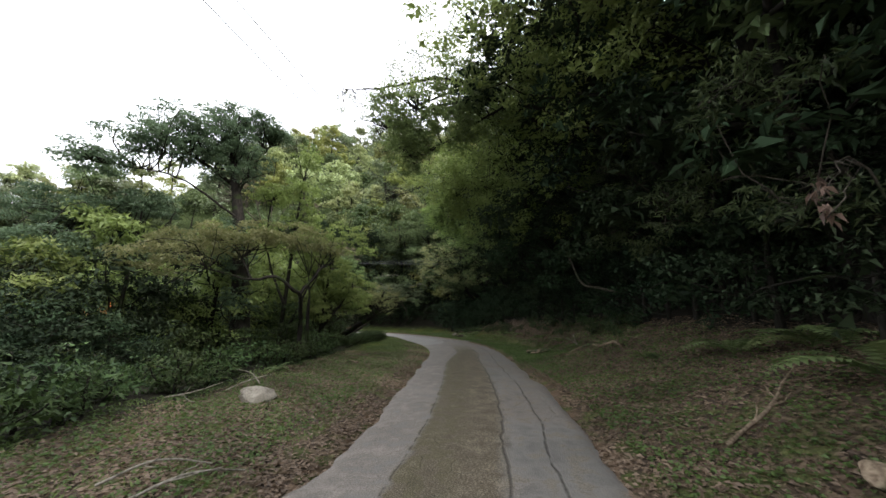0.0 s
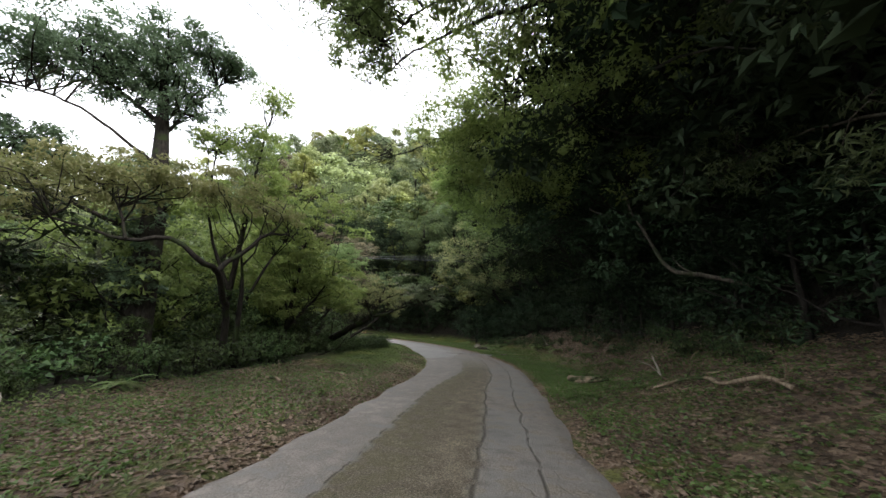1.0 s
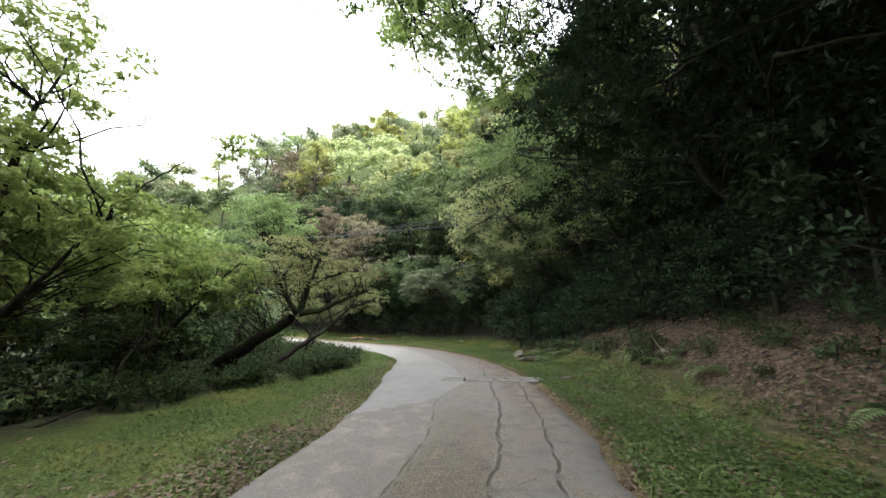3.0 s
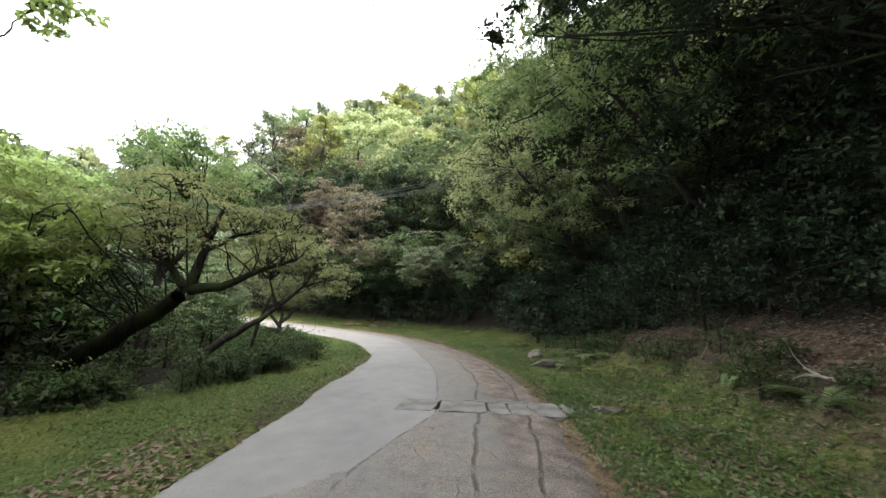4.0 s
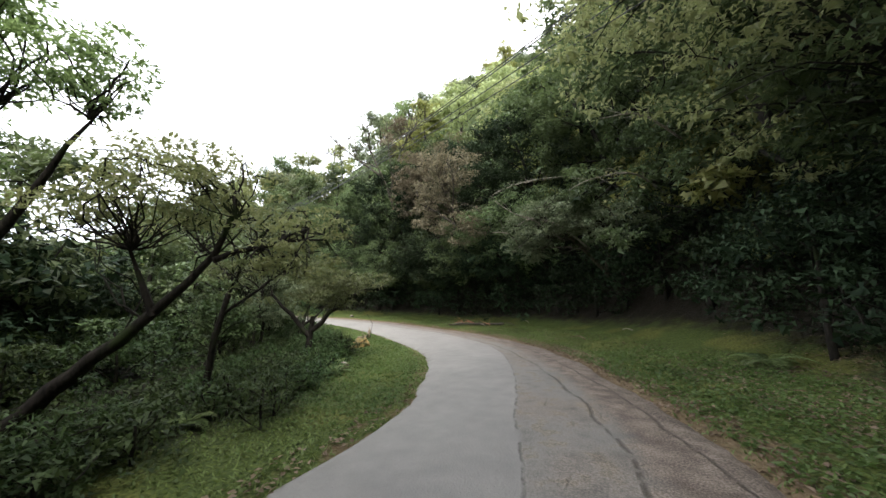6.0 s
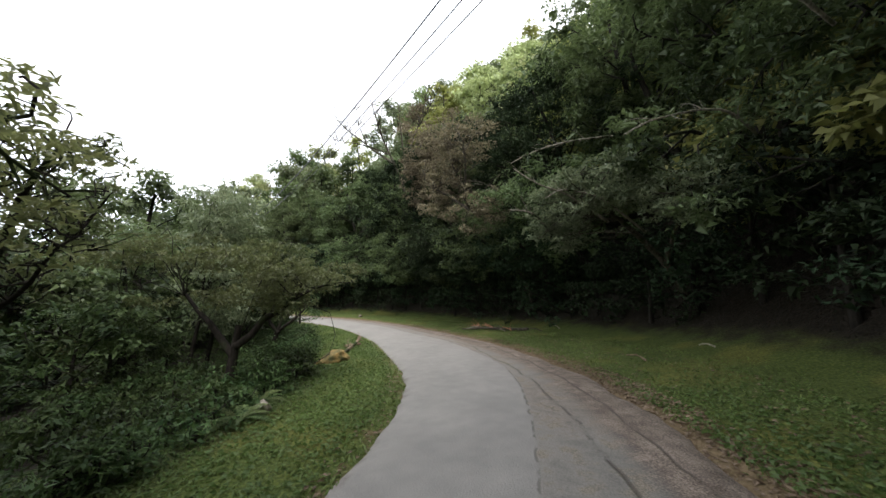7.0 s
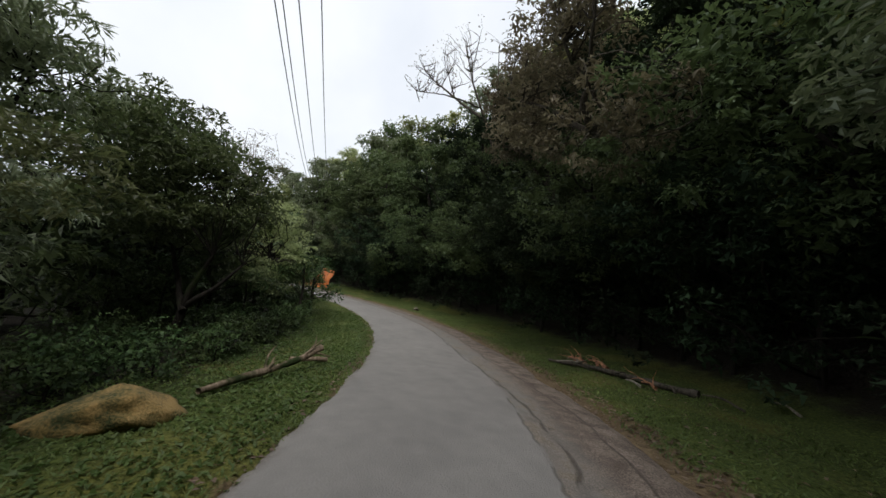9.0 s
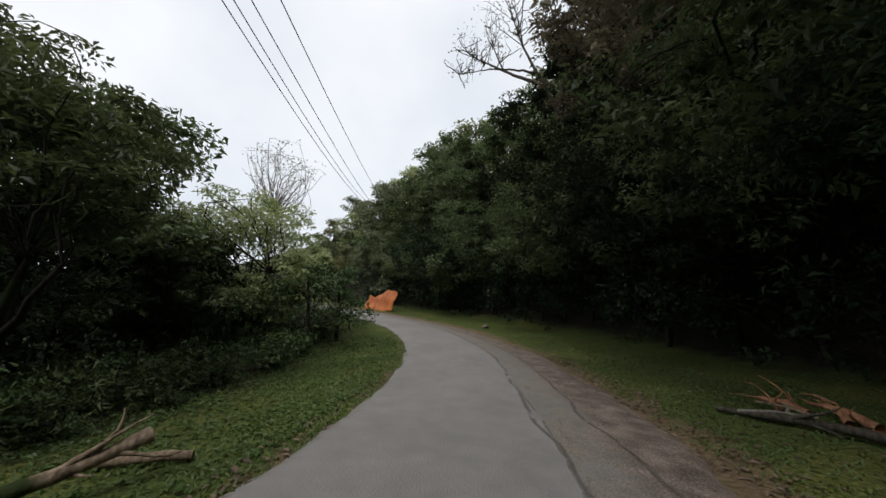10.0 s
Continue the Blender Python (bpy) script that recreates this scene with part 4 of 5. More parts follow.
shaped_tree("feathery_tree", "thin feathery tree with sparse leaves reaching over the lane",
            [([(9.0, 14.5, 3.0), (7.0, 13.5, 6.0), (4.0, 12.4, 8.8), (1.2, 11.4, 10.0), (-1.4, 11.4, 10.0), (-3.2, 11.8, 10.4)], 0.18, 0.012), ([(4.0, 12.4, 8.8), (1.8, 13.0, 9.2), (-0.4, 13.6, 9.2), (-2.6, 14.6, 9.0)], 0.07, 0.012),
             ([(2.0, 11.6, 9.8), (0.4, 11.0, 9.0), (-1.2, 11.2, 8.2)], 0.05, 0.01)],
            [((0.2, 11.4, 9.9), (1.7, 2.0, 1.0), 44, 0.42), ((-1.3, 11.6, 8.5), (1.1, 1.3, 1.0), 34, 0.34), ((-2.8, 12.2, 9.9), (1.2, 1.2, 0.8), 22, 0.3), ((-1.4, 13.8, 9.0), (1.6, 1.6, 0.8), 36, 0.32), ((2.6, 12.4, 9.4), (1.6, 1.8, 1.5), 44, 0.7)],
            7500, 0.1, LEAF_PALE, BARK, seed=61, slim=0.34, link=1.2, limb=0.022)

shaped_tree("feathery_tree", "slight tree with nearly bare drooping branches over the lane",
            [([(8.4, 18.6, 3.0), (6.0, 18.2, 6.4), (2.6, 17.8, 8.4), (-0.4, 17.6, 8.6), (-3.0, 17.4, 7.9)], 0.12, 0.02), ([(1.4, 17.7, 8.5), (-0.4, 18.4, 8.2), (-2.0, 18.8, 7.6)], 0.03, 0.006), ([(0.6, 17.7, 8.5), (-1.0, 16.8, 8.2), (-2.4, 16.2, 7.6)], 0.03, 0.006)],
            [((-1.6, 17.6, 8.1), (1.7, 1.4, 0.5), 34, 0.25), ((0.4, 17.8, 8.0), (1.0, 1.2, 0.7), 16, 0.3), ((-3.6, 17.2, 7.7), (1.4, 1.3, 0.6), 26, 0.25)], 2400, 0.075, LEAF_PALE, BARK, seed=64, slim=0.4, link=1.5, limb=0.02)

shaped_tree("arching_tree", "green-leaved tree arching from the bank over the lane",
            [([(8.6, 9.0, 2.6), (6.4, 9.2, 5.6), (3.2, 9.4, 7.6), (0.2, 9.6, 7.8)], 0.13, 0.02), ([(3.2, 9.4, 7.6), (1.4, 10.4, 7.2), (-0.2, 10.9, 6.8)], 0.04, 0.01)],
            [((0.1, 9.5, 7.2), (1.1, 1.5, 1.2), 52, 0.42), ((-0.3, 10.9, 6.9), (0.8, 0.8, 0.8), 20, 0.36), ((2.0, 9.4, 7.6), (1.4, 1.4, 1.1), 36, 0.5)], 13000, 0.095, LEAF_MID, core=800, seed=67, link=0.6, limb=0.03)
shaped_tree("arching_tree", "green-leaved tree arching from the bank over the lane",
            [([(7.2, 19.4, 2.6), (5.0, 19.2, 5.6), (2.2, 19.0, 7.2), (-0.4, 18.8, 7.4), (-1.4, 21.0, 8.0)], 0.13, 0.02)],
            [((-0.4, 18.6, 7.0), (1.0, 1.3, 1.2), 50, 0.42), ((-1.4, 21.2, 8.1), (0.9, 1.1, 0.9), 34, 0.4), ((0.3, 21.3, 6.8), (1.2, 1.4, 1.1), 46, 0.42), ((1.6, 19.0, 7.2), (1.4, 1.4, 1.1), 34, 0.5)], 16000, 0.095, LEAF_FRESH, core=800, seed=68, link=0.6, limb=0.03)

shaped_tree("bank_shrub", "overhanging shrub with long narrow dull leaves on the bank",
            [([(8.6, 6.2, 2.0), (7.6, 5.8, 3.6), (6.6, 5.2, 4.4), (5.8, 4.8, 4.6)], 0.06, 0.01), ([(7.6, 5.8, 3.6), (6.8, 6.8, 4.0), (6.2, 7.6, 3.9)], 0.03, 0.008), ([(8.0, 6.0, 3.0), (7.0, 5.2, 3.2), (6.3, 4.9, 2.9)], 0.025, 0.006)],
            [((6.2, 5.0, 4.5), (0.8, 0.9, 0.6), 14, 0.4), ((6.3, 7.4, 3.8), (0.8, 0.9, 0.6), 14, 0.4), ((6.5, 5.0, 3.0), (0.6, 0.7, 0.5), 10, 0.36), ((6.6, 6.4, 5.2), (0.8, 0.9, 0.5), 10, 0.4)],
            2600, 0.14, LEAF_SHADE, BARK_DRY, seed=62, slim=0.24, hang=0.5, link=0.9, limb=0.016, category="shrub")
shaped_tree("bank_shrub", "overhanging shrub with long narrow dull leaves on the bank",
            [([(8.8, 11.0, 2.2), (7.6, 10.4, 4.2), (6.4, 9.9, 5.2), (5.4, 9.6, 5.6)], 0.06, 0.01), ([(7.6, 10.4, 4.2), (6.8, 11.4, 4.4), (6.0, 12.2, 4.2)], 0.03, 0.008)],
            [((6.0, 9.8, 5.4), (0.9, 1.0, 0.6), 16, 0.4), ((6.2, 12.0, 4.3), (0.8, 0.9, 0.6), 14, 0.4), ((6.6, 10.2, 3.6), (0.6, 0.7, 0.5), 10, 0.36)],
            2600, 0.13, LEAF_SHADE, BARK_DRY, seed=63, slim=0.24, hang=0.5, link=0.9, limb=0.016, category="shrub")

shaped_tree("dead_branch", "hanging dead branch with curled brown leaves on the bank",
            [([(7.2, 4.6, 1.4), (6.7, 4.3, 2.6), (6.2, 4.0, 3.1), (5.75, 3.8, 2.9), (5.7, 3.8, 2.4)], 0.02, 0.006)],
            [((5.7, 3.8, 2.6), (0.07, 0.07, 0.28), 6, 0.08)], 34, 0.11, LITTER, BARK_DRY, seed=69, hang=1.2, link=0.6, limb=0.008, category="branch")

# ---- trees and bushes that repeat ----
WALLKW = dict(low=0.13, limbs=13, forks=6, puff=0.8, rise=0.45, sides=5)
# wall, corner and bushd leaves carry the bank's shade in their colour
A = {
    "wall": tree("bank_tree", "green tree leaning over the lane from the bank, leaves darkened for shade", 10, 4.8, 10500, 0.145, LEAF_DEEP_SHADE, seed=2, lean=(2.6, 0), core=2000, **WALLKW),
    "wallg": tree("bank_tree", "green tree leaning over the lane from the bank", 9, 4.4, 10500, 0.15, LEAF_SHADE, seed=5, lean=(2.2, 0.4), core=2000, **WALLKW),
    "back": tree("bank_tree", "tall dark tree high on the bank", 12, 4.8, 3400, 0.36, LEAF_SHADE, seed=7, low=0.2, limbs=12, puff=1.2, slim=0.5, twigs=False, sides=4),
    "corner": tree("bank_tree", "tall green tree arching over the bend from the bank", 14, 6.2, 16000, 0.165, LEAF_DEEP_SHADE, seed=6, lean=(3.4, 0.4), low=0.12, limbs=16, forks=7, puff=0.9, rise=0.45, sides=5, core=3000),
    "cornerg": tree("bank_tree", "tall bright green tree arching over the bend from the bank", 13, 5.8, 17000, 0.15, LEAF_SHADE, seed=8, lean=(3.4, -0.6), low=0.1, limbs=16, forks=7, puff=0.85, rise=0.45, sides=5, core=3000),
    "far": tree("hillside_tree", "green tree on the wooded hillside", 7.5, 3.2, 2700, 0.31, LEAF_HILL, seed=12, low=0.12, limbs=9, forks=4, puff=1.1, slim=0.52, twigs=False, sides=3, group="hillside trees"),
    "far2": tree("hillside_tree", "grey-green tree on the wooded hillside", 7, 3.4, 2700, 0.31, LEAF_PALE, seed=15, low=0.12, limbs=9, forks=4, puff=1.1, slim=0.52, twigs=False, sides=3, group="hillside trees"),
    "far3": tree("hillside_tree", "olive-green tree on the wooded hillside", 6.5, 3.2, 2700, 0.31, LEAF_OLIVE, seed=18, low=0.12, limbs=9, forks=4, puff=1.05, slim=0.52, twigs=False, sides=3, group="hillside trees"),
    "yellow": tree("hillside_tree", "yellow-green tree on the wooded hillside", 8, 3.0, 2700, 0.31, LEAF_YELLOW, seed=9, low=0.12, limbs=10, forks=4, puff=1.0, slim=0.5, twigs=False, sides=3, group="hillside trees"),
    "brown": tree("hillside_tree", "brownish half-bare tree on the wooded hillside", 6.5, 3.0, 1500, 0.3, LEAF_RUST, BARK_DRY, seed=17, low=0.2, limbs=12, forks=4, puff=0.8, slim=0.5, sides=4, group="hillside trees"),
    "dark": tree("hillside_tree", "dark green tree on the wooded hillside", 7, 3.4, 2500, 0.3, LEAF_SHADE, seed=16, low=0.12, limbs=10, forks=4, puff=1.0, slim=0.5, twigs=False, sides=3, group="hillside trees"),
    "thin": tree("hillside_tree", "thin open tree standing on the ridge", 8, 3.2, 2000, 0.24, LEAF_MID, seed=19, low=0.4, limbs=11, forks=4, puff=0.6, slim=0.5, sides=4, group="hillside trees"),
    "bush": tree("bush", "dense green roadside bush", 2.6, 1.7, 2200, 0.125, LEAF_LOW, seed=21, low=0.1, limbs=9, forks=4, trunk=0.05, puff=0.5, twigs=False, sides=4, category="bush"),
    "bushd": tree("bush", "dense green bush on the bank, leaves darkened for shade", 3.0, 2.0, 2900, 0.112, LEAF_DEEP_SHADE, seed=24, low=0.08, core=450, limbs=9, forks=4, trunk=0.05, puff=0.55, twigs=False, sides=4, category="bush"),
    "mid": tree("woodland_tree", "leafy mid-green tree in the wood below the lane", 6.5, 2.6, 4200, 0.2, LEAF_FRESH, seed=28, low=0.2, limbs=11, forks=5, trunk=0.11, puff=0.8, sides=4, group="woodland trees"),
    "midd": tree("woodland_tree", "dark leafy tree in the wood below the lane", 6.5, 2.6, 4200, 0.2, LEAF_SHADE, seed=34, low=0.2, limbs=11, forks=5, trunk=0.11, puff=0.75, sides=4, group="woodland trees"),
    "fern": tree("low_plant", "taller fern-like plant among the undergrowth", 0.8, 0.7, 520, 0.11, LEAF_LOW, seed=30, low=0.1, limbs=8, forks=3, trunk=0.012, puff=0.2, twigs=False, sides=3, slim=0.22, category="undergrowth", group="verge undergrowth"),
    "low": tree("low_plant", "low leafy undergrowth plant at the verge", 0.6, 0.7, 620, 0.1, LEAF_LOW, seed=29, low=0.05, limbs=7, forks=4, trunk=0.015, puff=0.26, twigs=False, sides=3, category="undergrowth", group="verge undergrowth"),
}
placed = {k: 0 for k in A}


def plant(kind, x, y, turn, scale, tall=1.0, sink=0.05):
    """The first of a kind is moved into place, the others are copies of it."""
    m = put(None, x, y, turn, scale, sink, tall=tall)
    placed[kind] += 1
    if placed[kind] == 1:
        A[kind].matrix_basis = m
        return A[kind]
    ob = copy_thing(A[kind], m)
    ob.matrix_basis = m
    return ob


def beside(i, side, u):
    q = MID[i] + RIGHT[i] * side * (HALF[i] + u)
    return q[0], q[1]


def at_arc(s):
    return int(np.abs(ARC - S0 - s).argmin())


def face(i):
    """Turn about z that points a thing's x towards the lane from the hill side."""
    return math.degrees(math.atan2(-RIGHT[i][1], -RIGHT[i][0]))


pr = np.random.default_rng(11)
# wall of leaning trees along the hill side
for s_ in np.arange(-5, 14, 2.3):
    i = at_arc(s_ + pr.normal(0, 0.3))
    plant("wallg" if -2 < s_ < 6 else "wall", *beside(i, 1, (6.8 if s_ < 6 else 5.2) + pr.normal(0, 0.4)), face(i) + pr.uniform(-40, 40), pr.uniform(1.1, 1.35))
# before the bend the darker leaf material stands for the shaded stretch
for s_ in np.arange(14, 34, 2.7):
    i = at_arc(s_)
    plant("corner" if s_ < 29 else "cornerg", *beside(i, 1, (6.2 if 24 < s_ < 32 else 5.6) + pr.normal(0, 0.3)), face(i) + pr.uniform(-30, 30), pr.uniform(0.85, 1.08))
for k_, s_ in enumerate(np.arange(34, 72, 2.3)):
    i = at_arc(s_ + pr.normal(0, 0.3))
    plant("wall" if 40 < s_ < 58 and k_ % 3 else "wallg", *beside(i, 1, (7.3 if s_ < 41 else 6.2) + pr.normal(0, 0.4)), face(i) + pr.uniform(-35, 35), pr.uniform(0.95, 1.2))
# light and shade along the bank are put into the choice of leaf material
for k, (s_, u, z, e, n_, mat, words) in enumerate([
        (3.0, 0.9, 8.8, (2.2, 2.6, 2.0), 46, LEAF_MID, "green"), (7.0, -0.5, 9.0, (2.5, 2.6, 2.2), 58, LEAF_FRESH, "green"), (11.0, -1.2, 8.6, (2.6, 2.6, 2.3), 62, LEAF_FRESH, "green"),
        (15.0, -1.0, 8.4, (2.5, 2.6, 2.4), 60, LEAF_FRESH, "green"), (16.8, -2.0, 8.2, (1.7, 2.0, 1.9), 46, LEAF_FRESH, "green"), (19.0, 0.2, 8.2, (2.5, 2.6, 2.6), 60, LEAF_DEEP_SHADE, "dark green"), (23.0, 1.3, 7.8, (2.4, 2.5, 2.6), 56, LEAF_DEEP_SHADE, "dark green"),
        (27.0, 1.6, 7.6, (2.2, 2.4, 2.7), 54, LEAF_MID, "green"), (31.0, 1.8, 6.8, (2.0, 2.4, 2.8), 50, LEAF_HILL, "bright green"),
        (43.5, 2.8, 3.8, (1.6, 2.2, 1.3), 36, LEAF_DEEP_SHADE, "dark"), (47.5, 2.8, 3.8, (1.6, 2.2, 1.3), 36, LEAF_DEEP_SHADE, "dark"), (51.5, 2.8, 3.8, (1.6, 2.2, 1.3), 36, LEAF_DEEP_SHADE, "dark"),
        (41.5, 2.2, 5.2, (1.7, 2.3, 1.7), 40, LEAF_SHADE, "dull green"), (45.5, 1.5, 4.8, (1.7, 2.3, 1.9), 42, LEAF_SHADE, "dull green"), (49.5, 1.5, 4.7, (1.7, 2.3, 1.9), 42, LEAF_DEEP_SHADE, "dark"),
        (53.5, 1.7, 4.9, (1.7, 2.3, 1.9), 42, LEAF_SHADE, "dull green"), (58.0, 1.9, 5.6, (1.8, 2.5, 2.0), 42, LEAF_SHADE, "dull green"), (63.0, 2.0, 5.6, (1.8, 2.6, 2.0), 42, LEAF_DEEP_SHADE, "dark")]):
    i = at_arc(s_)
    foot, knee, head = beside(i, 1, 6.4), beside(i, 1, 4.6), beside(i, 1, u)
    ca, sa = abs(RIGHT[i][0]), abs(RIGHT[i][1])
    ell = (e[0] * ca + e[1] * sa, e[0] * sa + e[1] * ca, e[2])
    shaped_tree("arching_tree", words + "-leaved tree arching from the bank over the lane", [
        ([(*foot, at_height(*foot) - 0.3), (*knee, z * 0.55), (*beside(i, 1, (u + 4.6) / 2), z * 0.85), (*head, z + 0.3)], 0.15, 0.04)],
        [((*head, z), ell, n_, 0.75), ((*beside(i, 1, u + 1.9), z * 0.8), tuple(0.9 * q_ for q_ in ell), n_ // 2, 0.75)], (11000 if u < 0.5 else 8500) if s_ < 36 else 6500, 0.11 if s_ < 36 else 0.14, mat, core=1200, seed=80 + k, link=0.5, limb=0.04)
for s_ in np.arange(-6, 76, 3.5):
    i = at_arc(s_)
    plant("back", *beside(i, 1, 9.0 + pr.normal(0, 0.8)), pr.uniform(0, 360), pr.uniform(0.85, 1.1) * (1.15 if s_ < 28 else 0.9))
for s_ in [q_ for q_ in np.arange(-9, 34, 1.35) if not 23.5 < q_ < 31.5]:
    i = at_arc(s_)
    plant("bushd", *beside(i, 1, 4.2 + pr.normal(0, 0.3)), pr.uniform(0, 360), pr.uniform(0.7, 1.1))
    plant("bushd", *beside(i, 1, 5.5 + pr.normal(0, 0.3)), pr.uniform(0, 360), pr.uniform(0.9, 1.3))
for s_ in np.arange(34, 76, 1.25):
    i = at_arc(s_)
    plant("bushd", *beside(i, 1, 4.7 + pr.normal(0, 0.3)), pr.uniform(0, 360), pr.uniform(0.9, 1.4))
for s_ in [q_ for q_ in np.arange(-9, 34, 3.4) if not 23.5 < q_ < 31.5]:
    i = at_arc(s_)
    plant("bushd", *beside(i, 1, 7.2 + pr.normal(0, 0.5)), pr.uniform(0, 360), pr.uniform(1.2, 1.7))
for s_ in np.arange(23.8, 32, 1.1):
    for u in (4.6, 5.8, 7.2):
        plant("bushd", *beside(at_arc(s_ + pr.normal(0, 0.3)), 1, u + pr.normal(0, 0.25)), pr.uniform(0, 360), pr.uniform(0.6, 0.9) * (1.3 if u > 7 else 1))
plant("bushd", -2.2, 33.8, 40, 1.0)
pw = np.random.default_rng(12)
for s_ in np.arange(23.2, 32, 0.8):
    plant("bushd", *beside(at_arc(s_), 1, 4.2 + pw.normal(0, 0.15)), pw.uniform(0, 360), pw.uniform(0.5, 0.7))
# weeds and small plants on the bare part of the bank
for s_ in np.arange(12, 31, 0.3):
    plant("low" if pw.random() < 0.5 else "fern", *beside(at_arc(s_), 1, (2.4 if s_ > 21 else 3.0) + abs(pw.normal(0, 0.9))), pw.uniform(0, 360), pw.uniform(0.3, 0.7))
for s_ in np.arange(-2, 10, 1.7):
    plant("bushd", *beside(at_arc(s_), -1, 8.2 + pr.normal(0, 0.5)), pr.uniform(0, 360), pr.uniform(0.7, 1.0))
for x, y, k in ((-14.0, 45.0, 1.1), (-12.4, 47.0, 1.0), (-16.0, 48.0, 1.2), (-9.6, 43.5, 0.9), (-6.0, 40.5, 0.85), (-3.5, 38.0, 0.8)):
    plant("yellow", x, y, pr.uniform(0, 360), k)
for s_, u, k in ((49.5, 2.4, 0.85), (52.3, 2.0, 0.85), (55.5, 1.6, 0.6), (58.0, 1.6, 0.6), (61.0, 1.7, 0.6)):
    plant("bush", *beside(at_arc(s_), -1, u), pr.uniform(0, 360), k)
for s_ in (48.2, 50.0, 51.8):
    plant("bush", *beside(at_arc(s_), -1, 3.9 + pw.normal(0, 0.15)), pw.uniform(0, 360), pw.uniform(0.55, 0.65))
# hillside
spots = []
while len(spots) < 150:
    x, y = pr.uniform(-82, 6), pr.uniform(20, 96)
    s_, sd, u = (float(v[0]) for v in lane(np.array([x]), np.array([y])))
    if sd > 0 and 11 < u < 58 and 24 < s_ < 86 and all((x - a) ** 2 + (y - b) ** 2 > (10 if u < 25 else 7) for a, b in spots) and not (s_ < 26 and u > 13):
        spots.append((x, y))
        kind = pr.choice(["far", "far2", "far3", "yellow", "thin", "brown", "dark"], p=[0.25, 0.20, 0.16, 0.11, 0.08, 0.11, 0.09])
        plant(kind, x, y, pr.uniform(0, 360), pr.uniform(0.9, 1.4), sink=0.3 if u < 20 else 2.2)
for s_ in np.arange(72, 100, 2.6):
    for u in (5.5, 9.5, 14.0):
        plant(pr.choice(["far2", "dark", "far", "far3"]), *beside(at_arc(s_ + pr.normal(0, 0.5)), 1, u + pr.normal(0, 0.6)), pr.uniform(0, 360), pr.uniform(0.6, 0.95))
# dale side: undergrowth at the verge, bushes behind, trees further down
VERGE = [(-8, 4.6), (8, 4.0), (14, 3.8), (20, 4.3), (23, 2.9), (25, 1.7), (27, 1.2), (29, 1.0), (32, 1.5), (35, 1.9), (40, 1.8), (46, 1.9), (53, 2.0), (80, 2.2)]
def verge(s):
    return float(np.interp(s, [a for a, _ in VERGE], [b for _, b in VERGE]))


for s_ in np.arange(-6, 64, 0.42):
    i = at_arc(s_)
    for _ in range(3 if 21 < s_ < 50 else 1):
        plant("low" if pw.random() < 0.6 else "fern", *beside(i, -1, verge(s_) + 0.3 + abs(pw.normal(0, 1.3 if 21 < s_ < 50 else 0.75))), pw.uniform(0, 360), pw.uniform(0.4, 0.8) if 21 < s_ < 50 else pw.uniform(0.45, 1.2))
for s_ in np.arange(-6, 70, 1.9):
    i = at_arc(s_)
    plant("bush" if s_ > 11 else "bushd", *beside(i, -1, verge(s_) + (3.6 if 24 < s_ < 49 else 2.5) + pr.normal(0, 0.6)), pr.uniform(0, 360), pr.uniform(0.4, 0.75) * (0.7 if s_ < 10 else 1))
    if 10 < s_ < 26 or s_ > 50:
        plant("bush", *beside(i, -1, verge(s_) + 4.6 + pr.normal(0, 0.7)), pr.uniform(0, 360), pr.uniform(0.7, 1.2))
for s_ in np.arange(-5, 27, 2.1):
    i = at_arc(s_)
    plant("mid" if s_ > 9 else "midd", *beside(i, -1, verge(s_) + (5.6 if s_ > 9 else 9) + pr.normal(0, 0.8)), pr.uniform(0, 360), pr.uniform(0.6, 0.95) if s_ > 9 else pr.uniform(0.45, 0.6))
for x, y, k in ((-15.5, 25.0, 0.8), (-17.6, 26.3, 1.0), (-13.2, 22.9, 0.97), (-21.0, 27.4, 1.0), (-11.2, 20.9, 0.9), (-23.7, 25.4, 1.1), (-20.5, 29.5, 0.5), (-12.9, 26.6, 0.55), (-17.0, 17.2, 0.5), (-15.2, 15.4, 0.45)):
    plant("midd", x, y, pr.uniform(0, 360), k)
spots = []
while len(spots) < 38:
    x, y = pr.uniform(-95, -14), pr.uniform(-30, 30)
    s_, sd, u = (float(v[0]) for v in lane(np.array([x]), np.array([y])))
    if sd < 0 and 9 < u and all((x - a) ** 2 + (y - b) ** 2 > 16 for a, b in spots):
        spots.append((x, y))
        kind = pr.choice(["far", "far2", "far3", "dark"], p=[0.35, 0.2, 0.2, 0.25])
        plant(kind, x, y, pr.uniform(0, 360), pr.uniform(0.45, 0.7))

for k_, s_ in enumerate(np.arange(2, 60, 1.5)):
    i = at_arc(s_)
    plant("bushd" if k_ % 3 == 0 or s_ < 12 else "bush", *beside(i, -1, verge(s_) + (6.8 if s_ < 50 else 5.6) + pr.normal(0, 0.7)), pr.uniform(0, 360), pr.uniform(1.1, 1.55) if s_ > 9 else pr.uniform(0.8, 1.1))

# ---- cables ----
def cable(name, label, pts, radius):
    line = smooth_line(pts, 0.6)
    v, q = tubes([(line, np.full(len(line), radius))], 5)
    return tagged(new(name, mesh_from(name, v, q, WIRE, True)), label, "cable", "overhead cables")


